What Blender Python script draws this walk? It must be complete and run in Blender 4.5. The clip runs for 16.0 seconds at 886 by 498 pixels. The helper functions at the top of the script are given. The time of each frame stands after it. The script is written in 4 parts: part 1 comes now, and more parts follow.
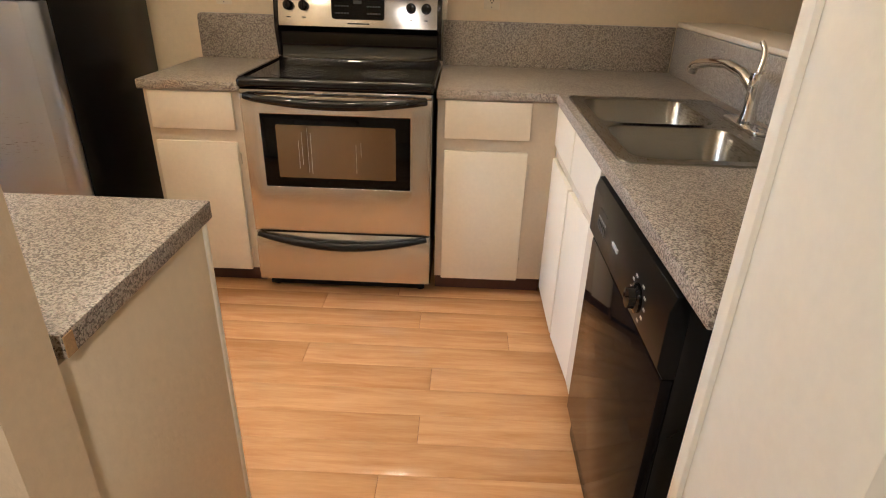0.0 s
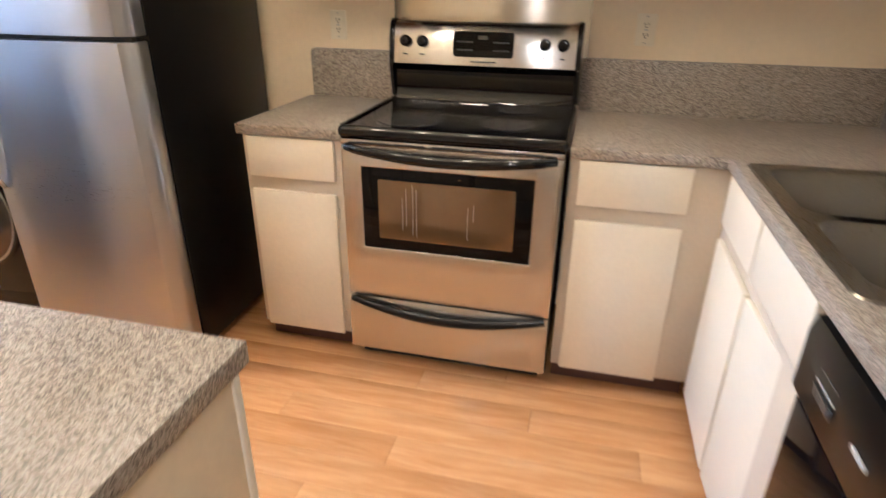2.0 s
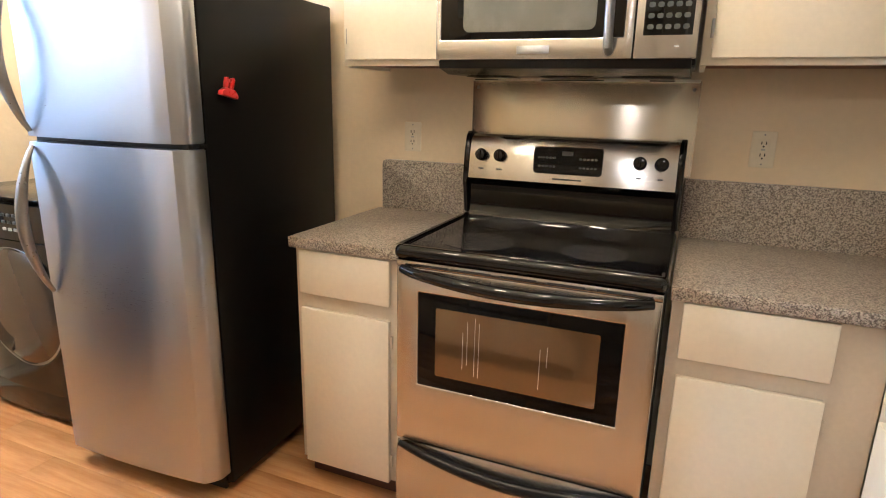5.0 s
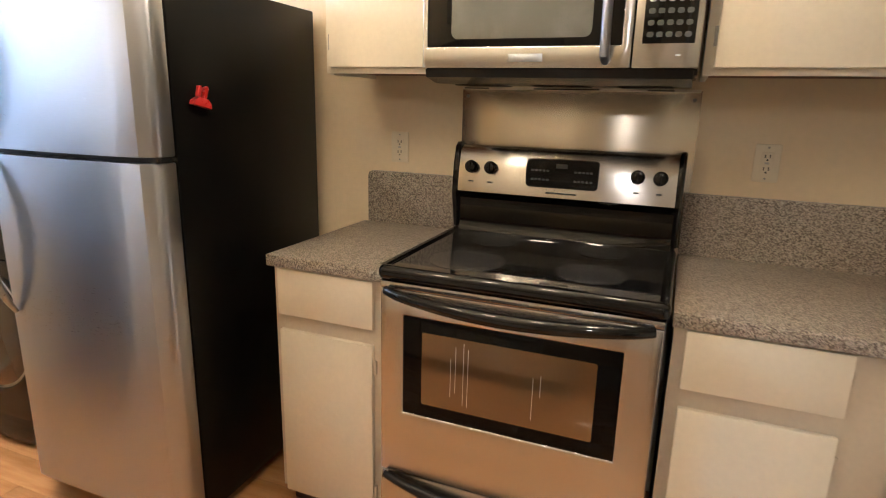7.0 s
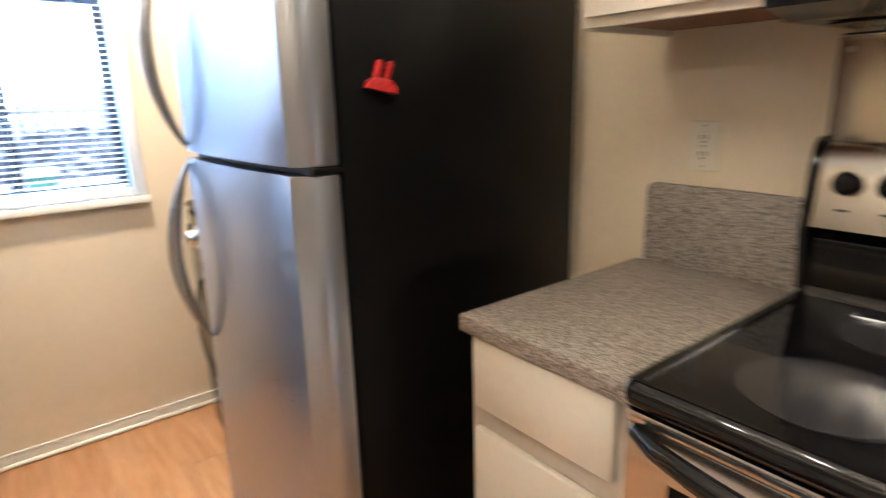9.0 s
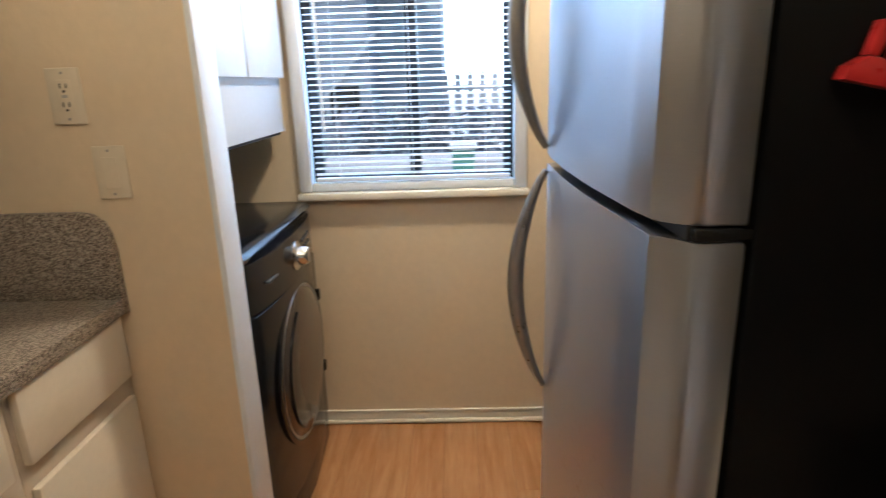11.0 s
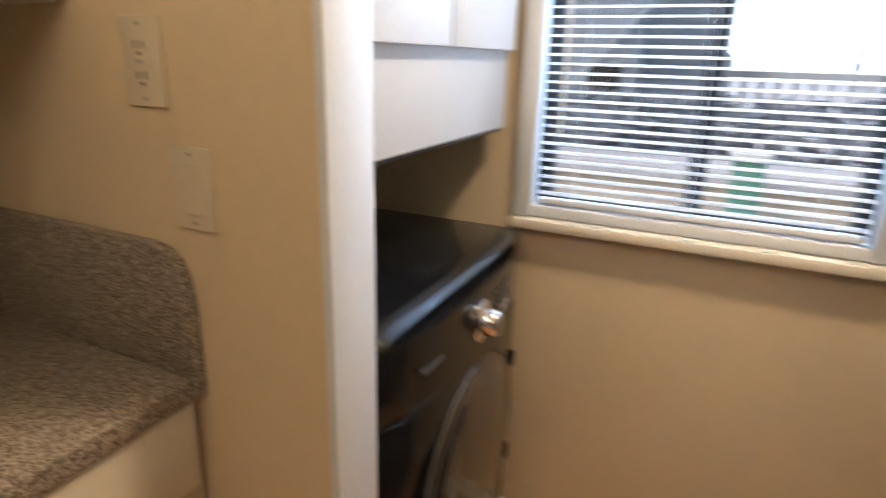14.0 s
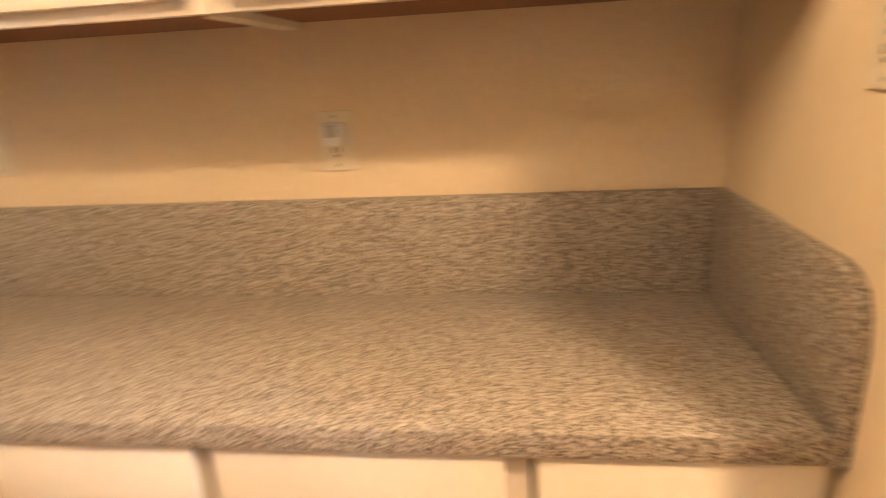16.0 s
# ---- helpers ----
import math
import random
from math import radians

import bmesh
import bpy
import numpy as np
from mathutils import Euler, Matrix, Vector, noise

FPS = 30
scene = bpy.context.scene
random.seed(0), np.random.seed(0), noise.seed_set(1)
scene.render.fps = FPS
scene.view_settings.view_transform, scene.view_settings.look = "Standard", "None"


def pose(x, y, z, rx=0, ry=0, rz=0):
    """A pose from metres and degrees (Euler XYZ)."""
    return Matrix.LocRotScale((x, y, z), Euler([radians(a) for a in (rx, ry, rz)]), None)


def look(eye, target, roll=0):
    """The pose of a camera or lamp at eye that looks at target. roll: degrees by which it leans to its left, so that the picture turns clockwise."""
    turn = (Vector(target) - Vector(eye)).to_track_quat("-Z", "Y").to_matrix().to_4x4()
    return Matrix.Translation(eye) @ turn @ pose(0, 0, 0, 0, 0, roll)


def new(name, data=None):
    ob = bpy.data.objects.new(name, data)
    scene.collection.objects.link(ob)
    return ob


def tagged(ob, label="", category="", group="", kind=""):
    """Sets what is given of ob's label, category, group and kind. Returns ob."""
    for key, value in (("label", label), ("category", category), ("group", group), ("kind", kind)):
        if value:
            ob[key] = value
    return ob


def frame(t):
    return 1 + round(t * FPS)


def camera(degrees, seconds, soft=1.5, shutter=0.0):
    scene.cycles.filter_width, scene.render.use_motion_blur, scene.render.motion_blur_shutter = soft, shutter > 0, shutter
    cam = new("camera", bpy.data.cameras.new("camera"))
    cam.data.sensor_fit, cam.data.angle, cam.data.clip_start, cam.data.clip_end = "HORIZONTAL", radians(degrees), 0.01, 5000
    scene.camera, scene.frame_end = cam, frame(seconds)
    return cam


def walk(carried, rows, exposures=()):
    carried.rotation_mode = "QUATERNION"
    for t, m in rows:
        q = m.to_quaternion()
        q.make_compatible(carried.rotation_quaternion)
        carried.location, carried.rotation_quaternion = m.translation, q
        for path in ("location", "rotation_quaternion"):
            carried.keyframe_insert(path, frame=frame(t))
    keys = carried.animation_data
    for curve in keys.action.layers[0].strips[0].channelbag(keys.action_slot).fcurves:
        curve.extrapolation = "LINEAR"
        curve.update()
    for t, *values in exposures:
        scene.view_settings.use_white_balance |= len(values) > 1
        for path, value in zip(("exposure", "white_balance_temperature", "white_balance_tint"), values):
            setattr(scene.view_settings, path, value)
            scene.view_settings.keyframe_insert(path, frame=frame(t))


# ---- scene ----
cam = camera(74.5, 16.0, soft=1.05, shutter=0.8)
PATH = [
    (0, (0.8640, -2.9152, 1.3416), (0.8225, -1.1168, 0.4676), 1.76),
    (0.5, (0.8705, -2.9006, 1.3394), (0.8070, -1.1006, 0.4701), 1.98),
    (1, (0.8773, -2.7840, 1.3388), (0.7071, -0.9890, 0.4734), 1.25),
    (1.5, (0.8565, -2.6166, 1.3685), (0.5541, -0.8410, 0.4991), 0.61),
    (2, (0.8088, -2.4653, 1.3734), (0.3770, -0.6971, 0.5446), 0.69),
    (2.5, (0.8161, -2.3098, 1.3905), (0.2148, -0.5734, 0.6009), 0.41),
    (3, (0.8126, -2.2135, 1.3797), (0.0952, -0.4848, 0.6748), 0.71),
    (3.5, (0.8001, -2.1634, 1.3676), (0.0244, -0.4253, 0.7533), 0.83),
    (4, (0.7733, -2.1568, 1.3507), (0.0006, -0.3899, 0.8207), 1.20),
    (6.5, (0.7705, -2.0972, 1.3775), (0.0549, -0.2951, 0.8874), 1.51),
    (7, (0.7437, -2.0391, 1.3798), (0.0215, -0.2390, 0.8919), 1.42),
    (7.5, (0.6565, -1.9042, 1.3902), (-0.1068, -0.1197, 0.9075), 1.01),
    (8, (0.4779, -1.7770, 1.4191), (-0.2706, 0.0046, 0.9037), 1.55),
    (8.5, (0.4850, -1.5245, 1.3546), (-0.6757, 0.0338, 0.8811), -0.68),
    (9, (0.4425, -1.3349, 1.3405), (-1.0817, -0.1448, 0.8300), -1.52),
    (9.5, (0.3370, -1.2637, 1.3281), (-1.3938, -0.3832, 0.8492), -1.15),
    (10, (0.1939, -1.1875, 1.3681), (-1.6724, -0.6748, 0.8639), -1.46),
    (12.5, (-0.201, -1.062, 1.357), (-2.065, -1.476, 0.761), -0.6),
    (13, (-0.338, -1.087, 1.351), (-2.185, -1.54, 0.733), -0.2),
    (13.5, (-0.504, -1.158, 1.372), (-2.335, -1.648, 0.737), 1.2),
    (14, (-0.677, -1.209, 1.378), (-2.402, -2.006, 0.752), 1.6),
    (14.5, (-0.786, -1.209, 1.364), (-2.087, -2.617, 0.793), -1.4),
    (15, (-0.838, -1.239, 1.364), (-1.594, -2.999, 0.787), -2.0),
    (15.5, (-0.839, -1.246, 1.362), (-1.123, -3.136, 0.775), -3.0),
    (16, (-0.853, -1.231, 1.347), (-0.598, -3.127, 0.764), -3.2),
]
EXPOSURES = [(0, 0.28, 5600, 10), (1.0, 0.2, 5650, 11), (2.0, 0.65, 5200, 11), (3.0, 0.65, 5150, 11), (4.0, 0.62, 5200, 9), (7.0, 0.2, 5550, 9), (8.0, 0.62, 5300, 9), (8.5, 0.65, 5100, 9), (9.0, 0.42, 4950, 9), (9.5, -0.02, 4850, 8), (10.0, -0.3, 4950, 8), (12.5, -0.88, 5800, 10), (13.5, -0.85, 5900, 11), (14.5, -0.7, 7200, 19), (15.0, -0.42, 8700, 30), (15.5, 0.2, 8000, 22), (16.0, 0.55, 7300, 20)]
walk(cam, [(t, look(eye, target, roll)) for t, eye, target, roll in PATH], EXPOSURES)

# ---- light ----
world = bpy.data.worlds.new("sky")
world.use_nodes = True
scene.world = world
sky = world.node_tree.nodes.new("ShaderNodeTexSky")
sky.sky_type, sky.sun_disc = "NISHITA", False
sky.sun_elevation, sky.sun_rotation = radians(52), radians(140)
background = world.node_tree.nodes["Background"]
background.inputs["Strength"].default_value = 0.15
world.node_tree.links.new(sky.outputs["Color"], background.inputs["Color"])

sun = new("sun", bpy.data.lights.new("sun", "SUN"))
sun.data.energy, sun.data.angle, sun.data.color = 5.0, radians(10), (1.0, 0.97, 0.93)
sun.matrix_world = look((5, -6, 10), (0, 0, 0))


def lamp_area(name, m, sx, sy, watts, colour, shape="RECTANGLE"):
    ob = new(name, bpy.data.lights.new(name, "AREA"))
    ob.data.shape, ob.data.size, ob.data.size_y = shape, sx, sy
    ob.data.energy, ob.data.color = watts, colour
    ob.matrix_world = m
    return ob


# area lamp standing in for skylight, unseen above the window head, outside the blind
lamp_area("window_light", look((-2.56, -1.25, 2.2), (-1.2, -1.2, 1.15)), 0.82, 0.6, 300, (0.58, 0.78, 1.0))
# the bulbs below the ceiling fittings
KITCHEN_BULBS = [(-0.42, -1.56), (-0.10, -1.32), (0.22, -1.08), (0.54, -0.84)]
HALL_LAMP = (0.85, -3.75)
NOOK_LAMP = (-1.58, -0.98)
lamp_area("hall_bulb", look((*HALL_LAMP, 2.325), (*HALL_LAMP, 0)), 0.17, 0.17, 25, (1.0, 0.85, 0.70), "DISK")
lamp_area("nook_bulb", look((*NOOK_LAMP, 2.325), (*NOOK_LAMP, 0)), 0.15, 0.15, 32, (1.0, 0.74, 0.46), "DISK")


# ---- materials ----
def material(name, colour, rough=0.5, metal=0.0, tone=0.08, scale=6.0, fine=80.0, bump=0.0, bump_scale=None, stretch=(1, 1, 1), rough_var=0.08, coat=0.0, spec=0.5, brushed=0.0):
    """A painted or plain surface: colour varied at two scales, roughness varied, fine relief."""
    m = bpy.data.materials.new(name)
    m.use_nodes = True
    nt = m.node_tree
    n, l = nt.nodes, nt.links
    b = n["Principled BSDF"]
    b.inputs["Metallic"].default_value = metal
    b.inputs["Coat Weight"].default_value = coat
    b.inputs["Specular IOR Level"].default_value = spec
    if brushed:
        b.inputs["Anisotropic"].default_value = brushed
        along = n.new("ShaderNodeCombineXYZ")
        along.inputs[2].default_value = 1.0
        l.new(along.outputs[0], b.inputs["Tangent"])
    tc = n.new("ShaderNodeTexCoord")
    mp = n.new("ShaderNodeMapping")
    mp.inputs["Scale"].default_value = stretch
    l.new(tc.outputs["Object"], mp.inputs["Vector"])
    big = n.new("ShaderNodeTexNoise")
    big.inputs["Scale"].default_value, big.inputs["Detail"].default_value = scale, 3
    small = n.new("ShaderNodeTexNoise")
    small.inputs["Scale"].default_value, small.inputs["Detail"].default_value = fine, 2
    for node in (big, small):
        l.new(mp.outputs["Vector"], node.inputs["Vector"])
    mix = n.new("ShaderNodeMath")
    mix.operation = "MULTIPLY_ADD"
    mix.inputs[1].default_value = 0.5
    half = n.new("ShaderNodeMath")
    half.operation = "MULTIPLY"
    half.inputs[1].default_value = 0.5
    l.new(small.outputs["Fac"], half.inputs[0])
    l.new(big.outputs["Fac"], mix.inputs[0])
    l.new(half.outputs[0], mix.inputs[2])
    ramp = n.new("ShaderNodeValToRGB")
    ramp.color_ramp.elements[0].position, ramp.color_ramp.elements[1].position = 0.3, 0.7
    ramp.color_ramp.elements[0].color = (*[max(0, c * (1 - tone)) for c in colour], 1)
    ramp.color_ramp.elements[1].color = (*[min(1, c * (1 + tone)) for c in colour], 1)
    l.new(mix.outputs[0], ramp.inputs["Fac"])
    l.new(ramp.outputs["Color"], b.inputs["Base Color"])
    rr = n.new("ShaderNodeMapRange")
    rr.inputs["From Min"].default_value, rr.inputs["From Max"].default_value = 0.3, 0.7
    rr.inputs["To Min"].default_value, rr.inputs["To Max"].default_value = max(0.02, rough - rough_var), min(1, rough + rough_var)
    l.new(mix.outputs[0], rr.inputs["Value"])
    l.new(rr.outputs[0], b.inputs["Roughness"])
    if bump:
        bn = n.new("ShaderNodeTexNoise")
        bn.inputs["Scale"].default_value, bn.inputs["Detail"].default_value = bump_scale or fine, 4
        l.new(mp.outputs["Vector"], bn.inputs["Vector"])
        bp = n.new("ShaderNodeBump")
        bp.inputs["Strength"].default_value, bp.inputs["Distance"].default_value = bump, 0.004
        l.new(bn.outputs["Fac"], bp.inputs["Height"])
        l.new(bp.outputs["Normal"], b.inputs["Normal"])
    return m


def laminate_speckle(name):
    """Grey counter laminate, flecked dark brown, grey and cream at a few millimetres."""
    m = bpy.data.materials.new(name)
    m.use_nodes = True
    n, l = m.node_tree.nodes, m.node_tree.links
    b = n["Principled BSDF"]
    tc = n.new("ShaderNodeTexCoord")
    a = n.new("ShaderNodeTexNoise")
    a.inputs["Scale"].default_value, a.inputs["Detail"].default_value = 420, 2
    c = n.new("ShaderNodeTexNoise")
    c.inputs["Scale"].default_value, c.inputs["Detail"].default_value = 9, 2
    v = n.new("ShaderNodeTexVoronoi")
    v.inputs["Scale"].default_value = 370
    big = n.new("ShaderNodeTexVoronoi")
    big.inputs["Scale"].default_value = 210
    for node in (a, c, v, big):
        l.new(tc.outputs["Object"], node.inputs["Vector"])
    one, two = n.new("ShaderNodeSeparateColor"), n.new("ShaderNodeSeparateColor")
    l.new(v.outputs["Color"], one.inputs[0])
    l.new(big.outputs["Color"], two.inputs[0])
    blend = n.new("ShaderNodeMix")
    blend.inputs["Factor"].default_value = 0.25
    l.new(one.outputs[0], blend.inputs["A"])
    l.new(two.outputs[1], blend.inputs["B"])
    ramp = n.new("ShaderNodeValToRGB")
    e = ramp.color_ramp.elements
    e[0].position, e[0].color = 0.14, (0.105, 0.08, 0.062, 1)
    e[1].position, e[1].color = 0.86, (0.53, 0.465, 0.385, 1)
    for pos, col in ((0.30, (0.15, 0.12, 0.095, 1)), (0.44, (0.27, 0.23, 0.19, 1)), (0.62, (0.43, 0.375, 0.31, 1))):
        x = e.new(pos)
        x.color = col
    l.new(blend.outputs["Result"], ramp.inputs["Fac"])
    mix = n.new("ShaderNodeMix")
    mix.data_type, mix.blend_type = "RGBA", "MULTIPLY"
    mix.inputs["Factor"].default_value = 0.35
    l.new(ramp.outputs["Color"], mix.inputs["A"])
    l.new(a.outputs["Color"], mix.inputs["B"])
    l.new(mix.outputs["Result"], b.inputs["Base Color"])
    rr = n.new("ShaderNodeMapRange")
    rr.inputs["To Min"].default_value, rr.inputs["To Max"].default_value = 0.3, 0.46
    l.new(c.outputs["Fac"], rr.inputs["Value"])
    l.new(rr.outputs[0], b.inputs["Roughness"])
    bp = n.new("ShaderNodeBump")
    bp.inputs["Strength"].default_value, bp.inputs["Distance"].default_value = 0.12, 0.001
    l.new(a.outputs["Fac"], bp.inputs["Height"])
    l.new(bp.outputs["Normal"], b.inputs["Normal"])
    return m


def plank_wood(name, dark, light):
    """Laminate floor boards: long grain, each board of its own tone."""
    m = bpy.data.materials.new(name)
    m.use_nodes = True
    n, l = m.node_tree.nodes, m.node_tree.links
    b = n["Principled BSDF"]
    tc, info = n.new("ShaderNodeTexCoord"), n.new("ShaderNodeObjectInfo")
    shift = n.new("ShaderNodeVectorMath")
    shift.operation = "MULTIPLY_ADD"
    shift.inputs[1].default_value = (1.6, 16.0, 1.0)
    comb = n.new("ShaderNodeCombineXYZ")
    m37 = n.new("ShaderNodeMath")
    m37.operation = "MULTIPLY"
    m37.inputs[1].default_value = 37.0
    l.new(info.outputs["Random"], m37.inputs[0])
    for k in ("X", "Y", "Z"):
        l.new(m37.outputs[0], comb.inputs[k])
    l.new(tc.outputs["Object"], shift.inputs[0])
    l.new(comb.outputs[0], shift.inputs[2])
    grain = n.new("ShaderNodeTexNoise")
    grain.inputs["Scale"].default_value, grain.inputs["Detail"].default_value, grain.inputs["Distortion"].default_value = 2.2, 6, 0.6
    fine = n.new("ShaderNodeTexNoise")
    fine.inputs["Scale"].default_value, fine.inputs["Detail"].default_value = 14, 3
    for node in (grain, fine):
        l.new(shift.outputs[0], node.inputs["Vector"])
    add = n.new("ShaderNodeMath")
    add.operation = "MULTIPLY_ADD"
    add.inputs[1].default_value = 0.3
    l.new(fine.outputs["Fac"], add.inputs[0])
    tone = n.new("ShaderNodeMath")
    tone.operation = "MULTIPLY_ADD"
    tone.inputs[1].default_value, tone.inputs[2].default_value = 0.16, -0.23
    l.new(info.outputs["Random"], tone.inputs[0])
    both = n.new("ShaderNodeMath")
    l.new(grain.outputs["Fac"], both.inputs[0])
    l.new(tone.outputs[0], both.inputs[1])
    l.new(both.outputs[0], add.inputs[2])
    ramp = n.new("ShaderNodeValToRGB")
    e = ramp.color_ramp.elements
    e[0].position, e[0].color = 0.2, (*dark, 1)
    e[1].position, e[1].color = 0.8, (*light, 1)
    l.new(add.outputs[0], ramp.inputs["Fac"])
    l.new(ramp.outputs["Color"], b.inputs["Base Color"])
    rr = n.new("ShaderNodeMapRange")
    rr.inputs["To Min"].default_value, rr.inputs["To Max"].default_value = 0.10, 0.25
    l.new(grain.outputs["Fac"], rr.inputs["Value"])
    l.new(rr.outputs[0], b.inputs["Roughness"])
    bp = n.new("ShaderNodeBump")
    bp.inputs["Strength"].default_value, bp.inputs["Distance"].default_value = 0.06, 0.002
    l.new(fine.outputs["Fac"], bp.inputs["Height"])
    l.new(bp.outputs["Normal"], b.inputs["Normal"])
    return m


def glowing(name, colour, strength):
    m = bpy.data.materials.new(name)
    m.use_nodes = True
    b = m.node_tree.nodes["Principled BSDF"]
    b.inputs["Base Color"].default_value = (0.9, 0.88, 0.82, 1)
    b.inputs["Emission Color"].default_value = (*colour, 1)
    b.inputs["Emission Strength"].default_value = strength
    return m


def clear_glass(name):
    m = bpy.data.materials.new(name)
    m.use_nodes = True
    b = m.node_tree.nodes["Principled BSDF"]
    b.inputs["Transmission Weight"].default_value = 1.0
    b.inputs["Roughness"].default_value = 0.02
    b.inputs["IOR"].default_value = 1.3
    return m


WALL = material("cream wall paint", (0.72, 0.60, 0.42), 0.62, tone=0.04, scale=2.5, fine=40, bump=0.22, bump_scale=55)
WALL_ROUGH = material("orange-peel wall paint", (0.71, 0.58, 0.40), 0.6, tone=0.06, scale=3, fine=60, bump=0.6, bump_scale=70)
# the cool blue cast puts the window's skylight into the white paint
TRIM = material("skylit white trim paint", (0.76, 0.80, 0.84), 0.38, tone=0.04, scale=4, fine=60, bump=0.05, bump_scale=120)
POST_PAINT = material("warm white wall paint", (0.80, 0.76, 0.65), 0.5, tone=0.04, scale=3, fine=50, bump=0.12, bump_scale=70)
CEILING = material("flat ceiling paint", (0.78, 0.74, 0.66), 0.9, tone=0.03, scale=3, fine=90, bump=0.5, bump_scale=120)
CABINET = material("cream cabinet paint", (0.73, 0.665, 0.54), 0.42, tone=0.04, scale=5, fine=70, bump=0.05, bump_scale=180)
# cabinet cream darkened to tan: the frames' shade is in the colour
FRAME = material("shaded cream frame paint", (0.58, 0.50, 0.39), 0.5, tone=0.06, scale=6, fine=70, bump=0.06, bump_scale=150)
BARE_WOOD = material("bare cabinet underside", (0.22, 0.09, 0.045), 0.6, tone=0.25, scale=5, fine=60, stretch=(0.2, 1, 1), bump=0.1)
TOE = material("dark brown vinyl toe kick", (0.075, 0.03, 0.02), 0.45, tone=0.2, scale=8)
COUNTER = laminate_speckle("speckled grey laminate")
CORE = material("particle board core", (0.42, 0.27, 0.13), 0.85, tone=0.2, scale=80, fine=300, bump=0.3)
STEEL = material("brushed stainless steel", (0.44, 0.46, 0.51), 0.29, 1.0, tone=0.03, scale=2, fine=900, stretch=(0.04, 0.04, 1), rough_var=0.02, brushed=0.7)
STEEL_H = material("stainless steel brushed across", (0.55, 0.535, 0.51), 0.21, 1.0, tone=0.04, scale=2, fine=900, stretch=(0.04, 1, 1), rough_var=0.02, brushed=0.75)
PLATE_STEEL = material("dull warm steel sheet", (0.58, 0.53, 0.44), 0.26, 0.9, tone=0.02, scale=3, fine=40, rough_var=0.015, brushed=0.85)
CHROME = material("chrome", (0.80, 0.80, 0.80), 0.08, 1.0, tone=0.02, rough_var=0.03)
SINK = material("sink steel", (0.28, 0.27, 0.25), 0.28, 1.0, tone=0.04, scale=2, fine=700, stretch=(1, 0.05, 1), rough_var=0.02, brushed=0.6)
BLACK = material("black enamel", (0.005, 0.005, 0.005), 0.035, 0.0, tone=0.02, rough_var=0.005, spec=0.4)
DW_BLACK = material("glossy black dishwasher enamel", (0.005, 0.004, 0.004), 0.07, tone=0.02, rough_var=0.005, spec=0.09)
OVEN_BORDER = material("black oven glass border", (0.003, 0.003, 0.003), 0.05, tone=0.02, rough_var=0.01, spec=0.12)
GLASS_TOP = material("black ceramic glass", (0.006, 0.006, 0.007), 0.04, tone=0.1, rough_var=0.015, spec=0.28)
BURNER = material("printed burner ring", (0.03, 0.03, 0.032), 0.12, tone=0.15, fine=300, rough_var=0.03)
BLACK_TEX = material("pebbled black fridge side", (0.004, 0.004, 0.004), 0.3, tone=0.02, rough_var=0.02, spec=0.14)
PLASTIC = material("black plastic", (0.009, 0.009, 0.009), 0.2, tone=0.02, rough_var=0.01, spec=0.22)
OVEN_GLASS = material("dark oven window", (0.17, 0.105, 0.045), 0.03, 0.55, tone=0.04, scale=3, rough_var=0.005, spec=1.0, coat=0.6)
MW_GLASS = material("microwave window mesh", (0.10, 0.10, 0.085), 0.25, tone=0.1, fine=600)
GREY_MARK = material("grey printed marks", (0.42, 0.42, 0.40), 0.5)
DIM_MARK = material("faint panel marks", (0.05, 0.053, 0.05), 0.4)
WHITE_MARK = material("white marks", (0.72, 0.72, 0.68), 0.5)
HANDLE = material("satin grey handle", (0.33, 0.32, 0.31), 0.33, 0.9, tone=0.06)
CHARCOAL = material("charcoal appliance paint", (0.010, 0.0105, 0.012), 0.15, 0.0, tone=0.03, rough_var=0.015, spec=0.4)
DOOR_TINT = material("smoked door glass", (0.12, 0.10, 0.082), 0.16, 0.6, tone=0.05, rough_var=0.04)
PLATE = material("almond plastic plate", (0.70, 0.63, 0.49), 0.35, tone=0.03)
WHITE_PLASTIC = material("white plastic", (0.80, 0.79, 0.76), 0.35, tone=0.03)
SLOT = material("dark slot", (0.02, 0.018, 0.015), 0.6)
RED = material("red plastic", (0.42, 0.022, 0.02), 0.3, tone=0.1)
BLIND = material("white blind slat", (0.80, 0.84, 0.90), 0.4, tone=0.03)
DARK_ALU = material("dark bronze aluminium", (0.022, 0.022, 0.024), 0.4, 0.4, tone=0.1)
GLASS = clear_glass("window glass")
GLOBE_GLOW = glowing("lit clear globe", (1.0, 0.76, 0.48), 150.0)
SHADE_GLOW = glowing("lit frosted glass", (1.0, 0.78, 0.5), 5.0)
FLOORING = plank_wood("honey maple laminate board", (0.42, 0.195, 0.072), (0.60, 0.33, 0.145))
SUBFLOOR = material("dark joint between boards", (0.16, 0.08, 0.035), 0.8)
CARPET = material("beige hall carpet", (0.42, 0.36, 0.27), 0.95, tone=0.2, scale=20, fine=200, bump=0.8, bump_scale=300)
CONCRETE = material("patio concrete", (0.56, 0.53, 0.55), 0.85, tone=0.15, scale=2, fine=30, bump=0.2)
# dark shingle lifted to pale blue-grey, outdoor haze put into its colour
SHINGLE = material("hazed roof shingle", (0.40, 0.43, 0.48), 0.85, tone=0.3, scale=6, fine=60, bump=0.4)
SIDING = material("pale grey block siding", (0.58, 0.62, 0.66), 0.8, tone=0.06, scale=3)
